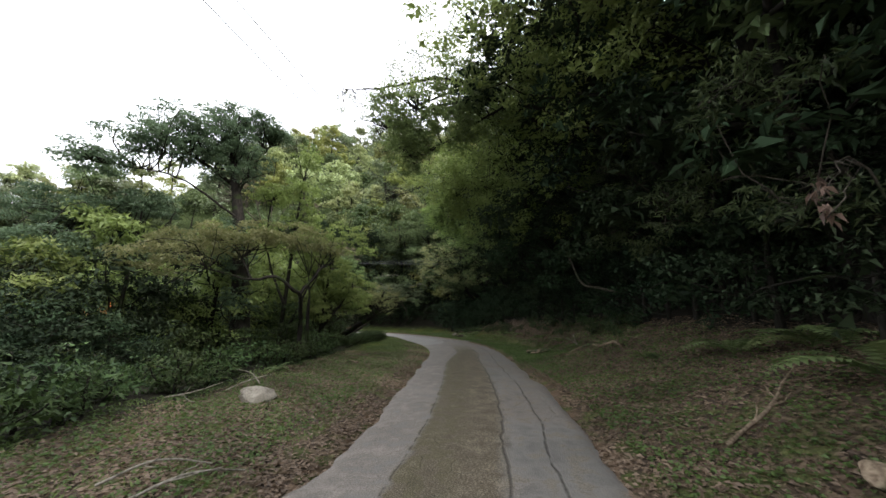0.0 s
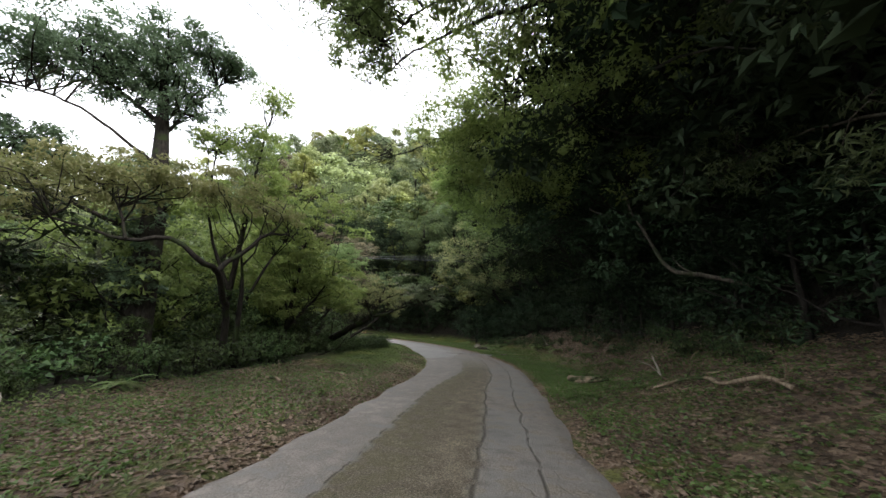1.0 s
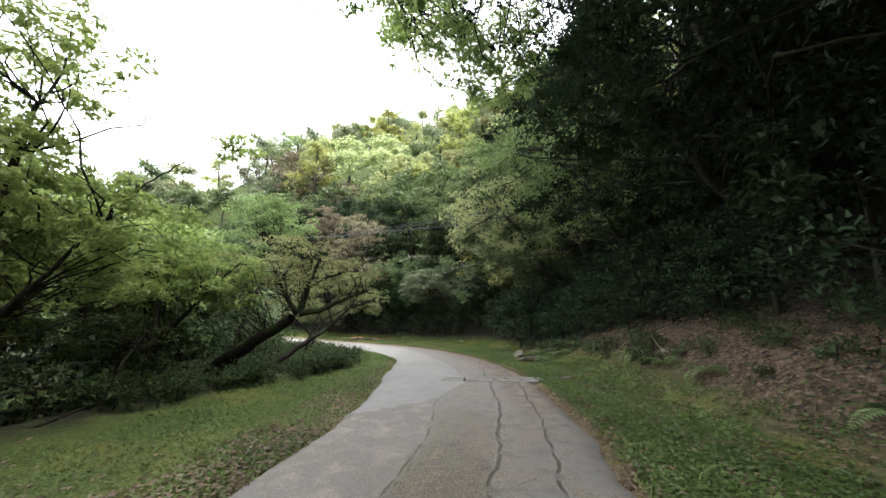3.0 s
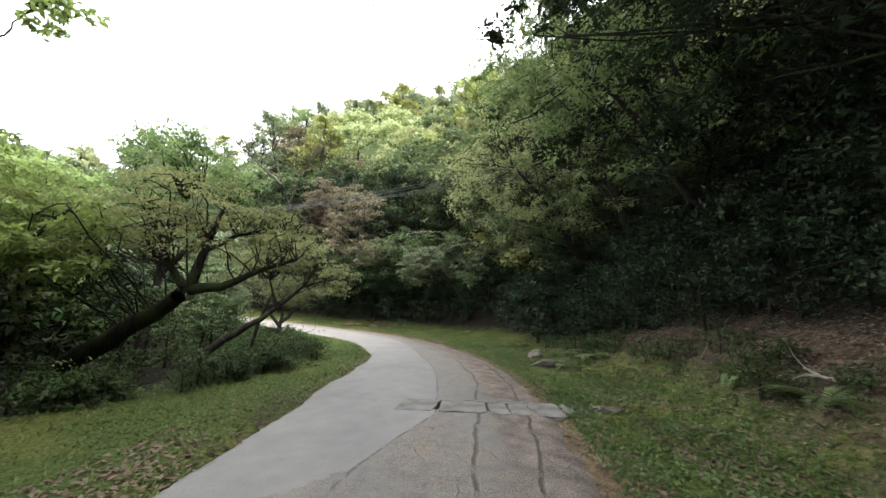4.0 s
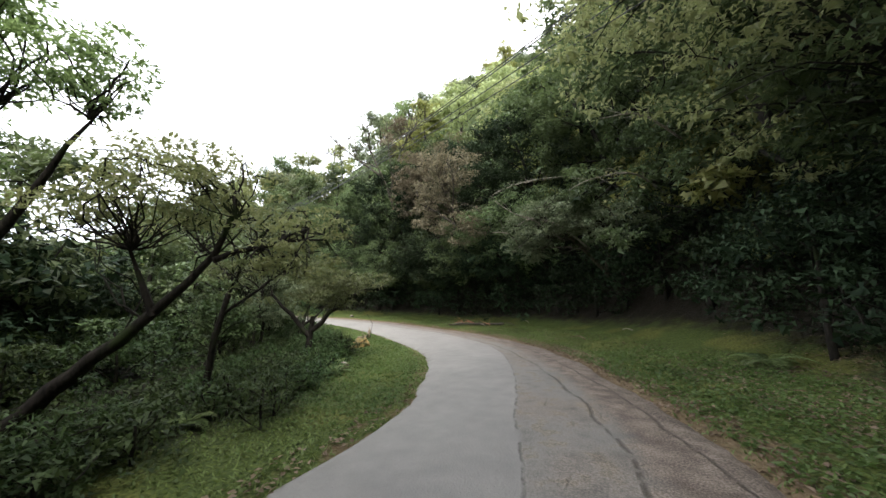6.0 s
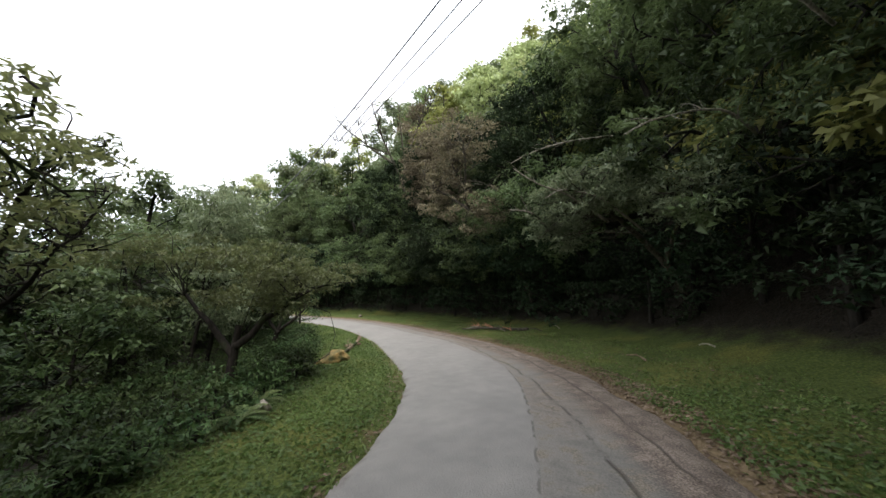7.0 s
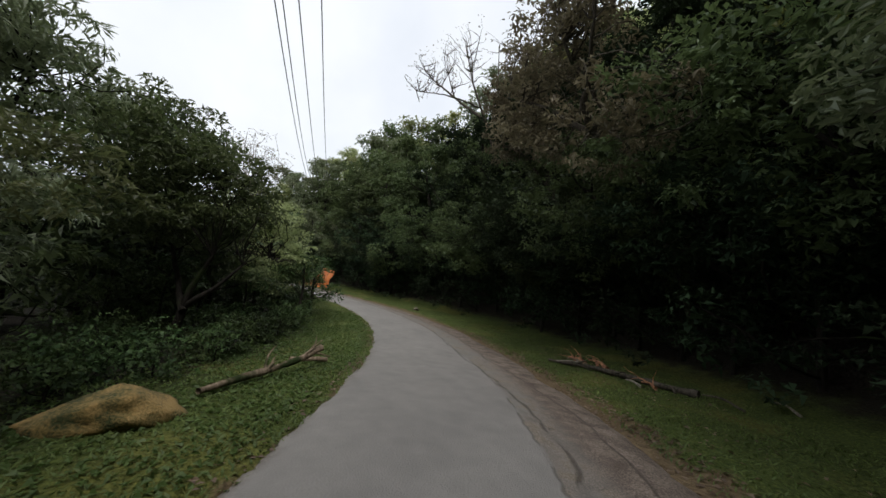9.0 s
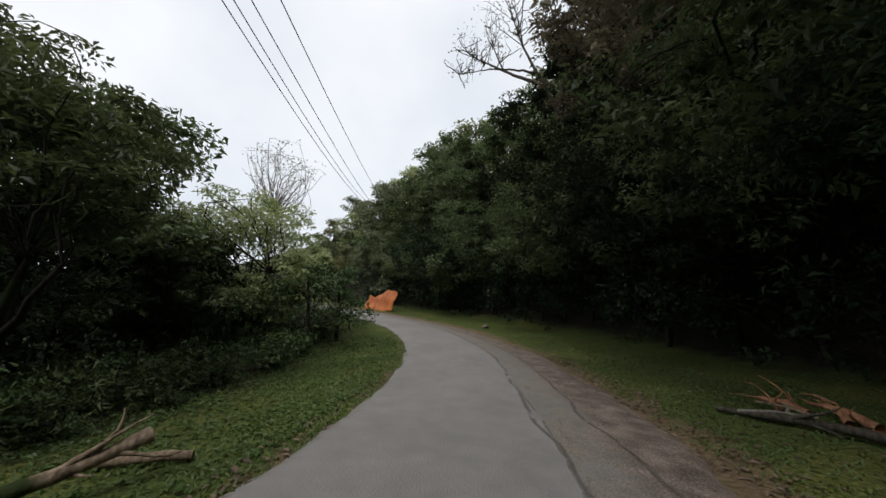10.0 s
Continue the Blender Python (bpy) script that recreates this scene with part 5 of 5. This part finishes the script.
for y0, slant, z0, fall, sag in ((30.68, 0.008, 6.77, -0.068, 0.0034), (30.78, 0.007, 6.95, -0.069, 0.0033), (31.15, -0.008, 6.93, -0.070, 0.0022), (31.55, -0.014, 7.26, -0.090, 0.0020)):
    cable("overhead_cable", "thin dark overhead cable sagging along the lane",
          [(x + 0.0, y0 + slant * (x + 20), z0 + fall * (x + 20) + sag * (x + 20) ** 2) for x in range(4, -62, -6)], 0.012)
for dx in (0.0, 0.9):
    cable("overhead_cable", "thin dark overhead cable high above the verge",
          [(-5.2 + dx, -12.0, 10.6), (-5.1 + dx, 0.0, 10.1), (-5.1 + dx, 10.0, 10.1), (-5.2 + dx, 20.0, 10.5), (-5.6 + dx, 30.0, 11.4), (-6.2 + dx, 42.0, 13.4)], 0.014)


# ---- stones ----
def stone(name, label, x, y, size, mat, seed, turn=0.0, sink=0.25, flatten=0.0):
    """A boulder: a ball of 3 subdivisions, dented by noise, with a worn flat top."""
    bm = bmesh.new()
    bmesh.ops.create_icosphere(bm, subdivisions=4, radius=0.5)
    for vert in bm.verts:
        d = vert.co.normalized()
        k = 1 + 0.34 * noise.noise(d * 1.6 + Vector((seed, 0, 0))) + 0.22 * noise.noise(d * 3.6 + Vector((0, seed, 0))) + 0.09 * noise.noise(d * 9.0 + Vector((seed, 3, 0)))
        vert.co = d * 0.5 * k
        for j in range(9):  # broken faces
            n_ = Vector((math.sin(j * 2.4 + seed), math.cos(j * 2.4 + seed), 0.9 * math.sin(j * 1.7 + seed))).normalized()
            over = vert.co.dot(n_) - 0.33 - 0.05 * math.sin(j * 3.1)
            if over > 0:
                vert.co -= n_ * over * 0.85
        if flatten:
            vert.co.z = min(vert.co.z, 0.5 - flatten + 0.02 * noise.noise(d * 6))
        vert.co = Vector((vert.co.x * size[0], vert.co.y * size[1], vert.co.z * size[2]))
    me = bpy.data.meshes.new(name)
    bm.to_mesh(me)
    bm.free()
    me.materials.append(mat)
    me.polygons.foreach_set("use_smooth", np.full(len(me.polygons), True))
    ob = tagged(new(name, me), label, "stone")
    ob.matrix_world = pose(x, y, at_height(x, y) + size[2] * (0.5 - sink) * 0.8, 0, 0, turn)
    return ob


stone("boulder", "pale flat boulder half sunk in the grass verge", -1.85, 6.7, (0.78, 0.6, 0.46), ROCK_PALE, 2, 10, 0.35)
stone("stone", "brown rounded stone at the foot of the bank", 5.6, 3.62, (0.36, 0.3, 0.2), WOOD_DRY, 5)
stone("flat_stone", "flat pale stone slab on the grass beside the bank", -0.6, 28.8, (1.15, 0.7, 0.34), ROCK, 8, 35, 0.2, 0.24)
stone("stone", "rough brown stone at the foot of the bank", -1.45, 30.35, (0.5, 0.42, 0.36), ROCK, 11)
stone("stone", "rough block at the mouth of the roadside drain", 0.95, 25.02, (0.42, 0.2, 0.16), ROCK, 23, 20, 0.35, 0.12)
stone("boulder", "low ochre boulder patched with moss in the verge", -13.3, 30.88, (1.25, 0.75, 0.52), ROCK_RUST, 14, 118, 0.35)
stone("stone", "small pale stone in the grass verge", -9.42, 28.6, (0.36, 0.26, 0.24), ROCK_PALE, 17)
stone("stone", "small grey stone on the verge", -29.4, 38.0, (0.5, 0.4, 0.3), ROCK, 19)


# ---- fallen wood ----
def branch(name, label, pts, r0, r1, twigs=0, mat=None, seed=1, knots=0.12):
    r = np.random.default_rng(seed)
    line = smooth_line(pts, 0.08)
    rad = np.linspace(r0, r1, len(line)) * (1 + knots * np.convolve(r.normal(0, 1, len(line) + 6), np.ones(5) / 5, "same")[:len(line)])
    paths = [(line + r.normal(0, r0 * 0.08, line.shape), rad)]
    for _ in range(twigs):
        k = r.integers(len(line) // 5, len(line) - 2)
        w = line[min(k + 2, len(line) - 1)] - line[k] + r.normal(0, 0.06, 3) + np.array([0, 0, 0.05])
        paths.append((bend_line(line[k], w, r.uniform(0.2, 0.6), 5, r, 0.1, 0.5), np.linspace(rad[k] * 0.5, 0.004, 6)))
    v, q = tubes(paths, 8)
    o = np.array(pts[0])
    ob = tagged(new(name, mesh_from(name, v - o, q, mat or WOOD_DRY, True)), label, "fallen wood")
    ob.location = tuple(o)
    return ob


def lie(pts, lift):
    return [(x, y, at_height(x, y) + lift + dz) for x, y, dz in pts]


branch("fallen_branch", "pale bent fallen branch on the leafy bank", lie([(5.15, 4.75, 0), (5.5, 5.0, 0), (5.9, 5.2, 0.02), (6.3, 5.6, 0.05), (6.8, 6.0, 0.1)], 0.04), 0.026, 0.01, 5, WOOD_DRY, 3)
branch("fallen_branch", "grey-brown fallen branch on the leafy bank", lie([(5.0, 13.0, 0), (5.35, 12.75, 0.03), (5.55, 12.2, 0.1), (5.62, 11.9, 0.05), (5.95, 11.5, 0.08), (6.0, 10.9, 0.02)], 0.05), 0.02, 0.04, 5, WOOD_DRY, 5, 0.3)
branch("rotten_log", "short rotten log lying at the foot of the bank", lie([(3.75, 15.95, 0), (4.05, 15.75, 0.02), (4.35, 15.3, 0)], 0.08), 0.10, 0.07, 2, WOOD_DRY, 7, 0.3)
branch("rotten_log", "thin split log lying beside the bank", lie([(3.85, 15.4, 0), (4.15, 15.25, 0.02), (4.6, 15.0, 0.05)], 0.05), 0.05, 0.03, 2, WOOD_DRY, 8)
branch("dead_stick", "dead stick standing out of the bank", [(5.45, 14.0, 0.45), (5.38, 14.1, 0.75), (5.25, 14.2, 1.15)], 0.03, 0.015, 2, BARK_PALE, 9)
branch("fallen_branch", "pale dry stick lying on the leaf litter", lie([(-2.1, 12.0, 0), (-2.4, 12.2, 0.03), (-2.8, 12.35, 0)], 0.04), 0.035, 0.02, 2, WOOD_DRY, 11)
branch("fallen_branch", "thin grey stick on the leaf litter", lie([(-1.6, 13.6, 0), (-1.95, 13.75, 0.02), (-2.4, 13.7, 0)], 0.03), 0.02, 0.012, 1, WOOD_DRY, 12)
for k, (x, y, a) in enumerate(((-3.6, 6.4, 0.4), (-4.1, 7.0, 2.0), (-3.3, 7.6, 0.2), (-4.6, 6.2, 1.1), (-3.0, 8.3, 2.6), (-0.9, 3.3, 0.3), (-0.3, 3.0, 0.6))):
    branch("dead_stick", "thin pale dead stick in the undergrowth", lie([(x, y, 0), (x + 0.5 * math.cos(a), y + 0.5 * math.sin(a), 0.16), (x + 1.0 * math.cos(a + 0.2), y + 1.0 * math.sin(a + 0.2), 0.28 if k < 5 else 0.04)], 0.04), 0.016, 0.006, 2, BARK_PALE, 20 + k)
branch("fallen_log", "long barkless fallen log with a raised end in the verge", lie([(-14.0, 31.3, 0.02), (-14.5, 31.6, 0.04), (-15.05, 31.98, 0.08), (-15.5, 32.34, 0.16), (-15.85, 32.58, 0.26)], 0.05), 0.035, 0.062, 8, WOOD_DRY, 31, 0.3)
branch("log_piece", "short broken piece of log in the grass", lie([(-16.0, 32.1, 0), (-16.1, 32.45, 0.01), (-16.15, 32.78, 0)], 0.05), 0.045, 0.035, 0, WOOD_DRY, 33)
SPLIT = plain_material("split_reddish_wood", (0.16, 0.06, 0.03), (0.48, 0.24, 0.12), 9.0, 0.8, 0.02)
for k, (x, y, a, ln, m) in enumerate(((-17.3, 39.2, 2.7, 0.5, SPLIT), (-17.1, 39.35, 2.9, 0.6, SPLIT), (-16.8, 39.5, 2.5, 0.55, SPLIT), (-16.9, 39.25, 3.3, 0.7, WOOD_DRY), (-16.6, 39.6, 2.8, 0.9, SPLIT), (-17.3, 38.6, 0.6, 0.7, BARK_PALE),
                                    (-17.1, 39.05, 2.2, 0.5, BARK_PALE), (-14.7, 38.95, 2.8, 0.45, SPLIT), (-14.4, 39.1, 2.5, 0.5, BARK_DRY), (-14.9, 38.8, 3.3, 0.4, BARK_PALE), (-13.4, 39.4, 3.0, 0.8, BARK_DRY), (-12.9, 39.9, 2.7, 0.6, BARK_PALE), (-6.8, 37.3, 3.0, 0.4, BARK_PALE), (-7.4, 35.4, 2.8, 0.5, WOOD_DRY))):
    branch("rotten_wood", "broken reddish rotten wood in the dark verge" if m is SPLIT else "dry broken branch in the dark verge",
           lie([(x, y, 0), (x + ln / 2 * math.cos(a), y + ln / 2 * math.sin(a), 0.07), (x + ln * math.cos(a + 0.15), y + ln * math.sin(a + 0.15), 0.04)], 0.07), 0.05 if m is SPLIT else 0.025, 0.02 if m is SPLIT else 0.012, 3 if m is SPLIT else 0, m, 40 + k, 0.35)

branch("fallen_log", "long crumbling rotten log in the dark verge", lie([(-17.5, 38.5, 0), (-16.6, 39.0, 0.02), (-15.6, 39.3, 0.03), (-14.2, 39.55, 0)], 0.05), 0.05, 0.075, 6, BARK_DRY, 58, 0.35)
branch("dead_tree", "thin grey dead tree leaning among the dark leaves of the bank", [(7.0, 13.8, 2.5), (6.3, 13.9, 2.7), (5.75, 14.2, 2.9), (5.5, 14.8, 3.8), (5.3, 15.3, 4.6), (5.2, 15.6, 5.4)], 0.05, 0.03, 3, BARK_DRY, 61)
for k, pts in enumerate((
        [(-9.0, 37.4, 3.6), (-9.3, 36.0, 4.3), (-9.5, 35.1, 4.5), (-9.9, 34.5, 5.0)], [(-8.2, 37.8, 3.2), (-8.5, 36.3, 4.0), (-8.9, 35.3, 4.2), (-9.0, 34.6, 3.9)],
        [(-8.6, 37.4, 6.1), (-9.4, 36.4, 6.0), (-10.1, 35.7, 5.8), (-10.7, 35.2, 5.5)], [(-10.6, 37.0, 3.4), (-10.2, 35.6, 3.9), (-9.9, 34.2, 3.8)],
        [(-5.4, 37.2, 4.6), (-5.6, 35.8, 4.9), (-6.2, 34.6, 4.7), (-6.6, 33.8, 4.3)], [(-4.0, 34.6, 5.0), (-4.4, 33.4, 5.4), (-4.9, 32.4, 5.2)])):
    branch("dead_limb", "pale bare dead limb among the leaves of the bank", pts, 0.035, 0.012, 9, BARK_PALE, 140 + k, 0.25)
branch("dead_stick", "pale dry stick lying up the bank", lie([(2.3, 26.9, 0.02), (2.55, 27.3, 0.1), (2.9, 27.9, 0.12)], 0.05), 0.017, 0.009, 2, WOOD_DRY, 64)
branch("dead_stick", "pale dry stick lying up the bank", lie([(2.36, 25.95, 0), (2.5, 26.3, 0.06), (2.5, 26.75, 0.06)], 0.05), 0.014, 0.007, 2, WOOD_DRY, 65)
branch("dead_stick", "dry twig lying on the grass bank", lie([(3.3, 24.8, 0), (3.1, 25.0, 0.1), (2.9, 25.2, 0)], 0.06), 0.02, 0.01, 3, BARK_PALE, 63)


# ---- ferns ----
def fern(x, y, size, fronds, seed):
    """A fern: arching fronds, each a rib with paired leaflets."""
    r = np.random.default_rng(seed)
    base = empty("fern", (x, y, at_height(x, y)))
    tagged(base, "green fern with arching fronds on the bank", "fern", "ferns on the bank")
    for k in range(fronds):
        c, ax, nm, ln = [], [], [], []
        a = 2.4 * k + r.normal(0, 0.3)
        rib = bend_line((0, 0, 0.02), (math.cos(a), math.sin(a), 1.1 + r.normal(0, 0.2)), size * r.uniform(0.75, 1.15), 8, r, 1.5, 0.12)
        for f in np.linspace(1.2, 7.8, 15):
            i = int(f)
            p = rib[i] + (rib[min(i + 1, 8)] - rib[i]) * (f - i)
            d = rib[min(i + 1, 8)] - rib[i]
            d = d / np.linalg.norm(d)
            w = np.cross(d, (0, 0, 1))
            w /= np.linalg.norm(w) + 1e-6
            length = size * 0.2 * math.sin(math.pi * (0.12 + 0.86 * f / 8.6))
            for sgn in (-1, 1):
                way = w * sgn + d * 0.35
                c.append(p + way * length * 0.5), ax.append(way), nm.append(np.cross(way, d) * sgn), ln.append(length)
        rv, rq_ = tubes([(rib, np.linspace(0.008, 0.003, 9))], 4)
        ln = np.array(ln)
        lv, lq = leaf_quads(np.array(c), np.array(ax), np.array(nm), ln, ln * 0.34, 0.1)
        n_ = len(rv) + len(lv)
        part("frond", mesh_from("frond", np.vstack([rv, lv]), np.vstack([rq_, lq + len(rv)]), LEAF_MID, False,
                                {"tint": np.r_[np.full(len(rv), 0.3), np.repeat(r.random(len(ln)), 4)], "clump": np.full(n_, r.random())}), base)
    return base


for k, (x, y, z) in enumerate(((6.9, 4.9, 1.2), (7.4, 6.6, 1.1), (6.9, 7.6, 0.9), (-0.7, 30.5, 0.6), (-0.3, 28.6, 0.55), (0.4, 29.4, 0.7), (6.0, 9.3, 0.5), (5.2, 17.2, 0.55), (4.6, 20.4, 0.6), (-3.0, 33.4, 0.7), (2.6, 25.9, 0.6), (3.1, 24.6, 0.65), (3.6, 23.4, 0.6), (0.6, 30.6, 0.65),
                               (-10.0, 28.6, 0.55), (-10.9, 28.9, 0.5), (-9.2, 28.3, 0.5), (-3.9, 10.2, 0.5), (-4.6, 8.6, 0.55), (-5.9, 21.6, 0.55), (-7.2, 25.6, 0.5))):
    fern(x, y, z, 11, 300 + k)

# ---- slabs over the drain ----
SLAB = plain_material("cracked_concrete_slab", (0.10, 0.092, 0.082), (0.205, 0.19, 0.168), 3.0, 0.9, 0.02)
drain = at_arc(24.15)
drain_turn = math.degrees(math.atan2(RIGHT[drain][1], RIGHT[drain][0]))


def slab(v0, v1, a0, a1, z, skew=0.0, seed=0):
    """A cracked cover slab: an uneven outline, thick, with worn upper edges; v runs across the lane, a along it."""
    r = np.random.default_rng(seed)
    bm = bmesh.new()
    ring = []
    corners = [(v0, a0), (v1, a0), (v1 + skew, a1), (v0 + skew, a1)]
    c = np.mean(corners, axis=0)
    for k in range(4):
        p, q = np.array(corners[k]), np.array(corners[(k + 1) % 4])
        steps = max(3, int(np.linalg.norm(q - p) / 0.09))
        for f in np.arange(steps) / steps:
            w = p + (q - p) * f + r.normal(0, 0.008, 2) - (p - c) * (0.06 if f == 0 else 0)
            ring.append(bm.verts.new((w[0] - c[0], w[1] - c[1], 0.035 + r.normal(0, 0.003))))
    top = bm.faces.new(ring)
    low = bmesh.ops.extrude_face_region(bm, geom=[top])
    for g in low["geom"]:
        if isinstance(g, bmesh.types.BMVert):
            g.co.z -= 0.07
    bmesh.ops.recalc_face_normals(bm, faces=bm.faces)
    rim = [e for e in bm.edges if all(vt.co.z > 0 for vt in e.verts)]
    bmesh.ops.bevel(bm, geom=rim, offset=0.01, segments=2, affect="EDGES")
    me = bpy.data.meshes.new("drain_slab")
    bm.to_mesh(me)
    bm.free()
    me.materials.append(SLAB)
    ob = tagged(new("drain_slab", me), "cracked concrete cover slab over a roadside drain", "slab", "drain cover slabs")
    w = MID[drain] + RIGHT[drain] * c[0] + TAN[drain] * c[1]
    ob.matrix_world = pose(w[0], w[1], z, r.normal(0, 0.5), r.normal(0, 0.5), drain_turn)


for k, row in enumerate(((-0.40, 0.17, -0.10, 0.55, 0.012, 0.09), (0.24, 0.925, -0.14, 0.50, 0.014, 0.05), (0.985, 1.26, -0.14, 0.46, 0.008, 0.0), (1.275, 1.56, -0.12, 0.44, 0.008, 0.02),
                         (1.635, 2.06, -0.15, 0.58, 0.002, 0.0), (0.30, 0.95, 0.53, 0.68, 0.004, 0.01), (0.97, 1.60, 0.49, 0.66, 0.0, 0.0), (2.08, 2.46, -0.02, 0.50, 0.014, 0.02), (2.48, 2.80, 0.02, 0.46, 0.02, 0.0))):
    slab(*row, seed=400 + k)

# ---- orange sheet on the far hedge ----
us, vs = np.meshgrid(np.linspace(0, 1, 26), np.linspace(0, 1, 16), indexing="ij")
oi = at_arc(66.5)
o0 = np.array(beside(oi, 1, 0.9))
od = TAN[oi]
fold = 0.12 * np.sin(us * 17) * vs + 0.08 * np.sin(us * 31 + 2) * (0.4 + vs) + 0.05 * np.sin(vs * 9 + us * 5)
OX = o0[0] + od[0] * us * 4.6 + RIGHT[oi][0] * (fold + 0.6 * (1 - vs))
OY = o0[1] + od[1] * us * 4.6 + RIGHT[oi][1] * (fold + 0.6 * (1 - vs))
OZ = 0.1 + float(rise(66.5)) + (1 - vs) * (1.35 + 0.25 * np.sin(us * 6)) + 0.05 * np.sin(us * 22)
ov = np.stack([OX, OY, OZ], -1).reshape(-1, 3)
ii, jj = np.meshgrid(np.arange(25), np.arange(15), indexing="ij")
oq = np.stack([ii * 16 + jj, (ii + 1) * 16 + jj, (ii + 1) * 16 + jj + 1, ii * 16 + jj + 1], -1).reshape(-1, 4)
sheet = new("orange_sheet", mesh_from("orange_sheet", ov, oq, ORANGE, True))
thick = sheet.modifiers.new("thick", "SOLIDIFY")
thick.thickness = 0.012
tagged(sheet, "bright orange plastic sheet draped beside the hedge", "sheet")

# ---- grass, clover and fallen leaves ----
def strewn(name, label, count, area, mat, size, slim, upright, seed, lift=0.0, fold=0.3, category="grass"):
    """Small blades on the ground; area gives along and past-edge ranges, side and a chance for each place."""
    r = np.random.default_rng(seed)
    xs, ys = [], []
    for (s0, s1), (u0, u1), side, share in area:
        k = int(count * share)
        s_ = r.uniform(s0, s1, k) + r.normal(0, 0.9, k)
        i = np.clip(np.searchsorted(ARC - S0, s_), 1, len(ARC) - 1)
        f = ((s_ - (ARC[i - 1] - S0)) / (ARC[i] - ARC[i - 1]))[:, None]
        m, rt = MID[i - 1] * (1 - f) + MID[i] * f, RIGHT[i - 1] * (1 - f) + RIGHT[i] * f
        u = u0 + (u1 - u0) * r.random(k) ** 1.15
        q = m + rt * (side * (HALF[i] + u))[:, None]
        keepers = wavy(q[:, 0], q[:, 1], 0.9, seed) + r.normal(0, 0.5, k) > -0.45
        xs.append(q[keepers, 0]), ys.append(q[keepers, 1])
    x, y = np.concatenate(xs), np.concatenate(ys)
    n_ = len(x)
    ln = size * (0.55 + 0.9 * r.random(n_))
    ang = r.uniform(0, 2 * np.pi, n_)
    axis = np.c_[np.cos(ang), np.sin(ang), upright * (0.6 + 0.8 * r.random(n_)) + r.normal(0, 0.12, n_)]
    normal = np.c_[r.normal(0, 0.4, n_), r.normal(0, 0.4, n_), np.ones(n_)]
    z = height(x, y) + lift + 0.35 * ln * upright / (1 + upright)
    v, q = leaf_quads(np.c_[x, y, z], axis, normal, ln, ln * slim, fold)
    ob = new(name, mesh_from(name, v, q, mat, False, {"tint": np.repeat(r.random(n_), 4), "clump": np.repeat(0.5 + 0.5 * wavy(x, y, 1.3, 5), 4)}))
    return tagged(ob, label, category, kind="stuff")


strewn("grass", "short uneven grass along the lane's verges", 115000,
       [((17, 34), (-0.05, 3.2), -1, 0.19), ((11, 20), (-0.05, 2.2), -1, 0.05), ((34, 54), (-0.05, 2.6), -1, 0.22), ((-3, 14), (0.5, 4.6), -1, 0.16), ((12, 18), (0.0, 1.3), 1, 0.03), ((17, 25), (0.1, 2.0), 1, 0.07), ((24, 30), (0.0, 2.4), 1, 0.06), ((30, 54), (0.1, 3.3), 1, 0.22)],
       GRASS, 0.066, 0.24, 1.0, 71)
strewn("clover", "low broad-leaved weeds creeping over the bank and verges", 70000,
       [((-3, 20), (0.3, 4.0), 1, 0.42), ((13, 34), (0.15, 2.4), 1, 0.34), ((-3, 16), (0.8, 4.6), -1, 0.2), ((30, 52), (0.2, 2.4), -1, 0.22)],
       LEAF_CLOVER, 0.052, 0.7, 0.25, 73, 0.02)
strewn("fallen_leaves", "brown fallen leaves scattered over verges and bank", 105000,
       [((-3, 17), (-0.1, 4.6), 1, 0.40), ((-3, 17), (-0.15, 4.2), -1, 0.40), ((15, 30), (-0.2, 0.4), -1, 0.012), ((15, 24), (-0.2, 1.0), -1, 0.04), ((17, 32), (0.9, 4.6), 1, 0.18), ((30, 54), (-0.2, 0.3), -1, 0.012), ((33, 50), (-0.3, 0.5), 1, 0.035), ((33, 50), (0.5, 2.6), 1, 0.008), ((15, 36), (-0.8, 0.5), 1, 0.09), ((-3, 24), (-1.0, 0.0), 1, 0.01), ((-3, 24), (-0.7, 0.0), -1, 0.012)],
       LITTER, 0.066, 0.5, 0.16, 75, 0.012, 0.15, "leaf litter")
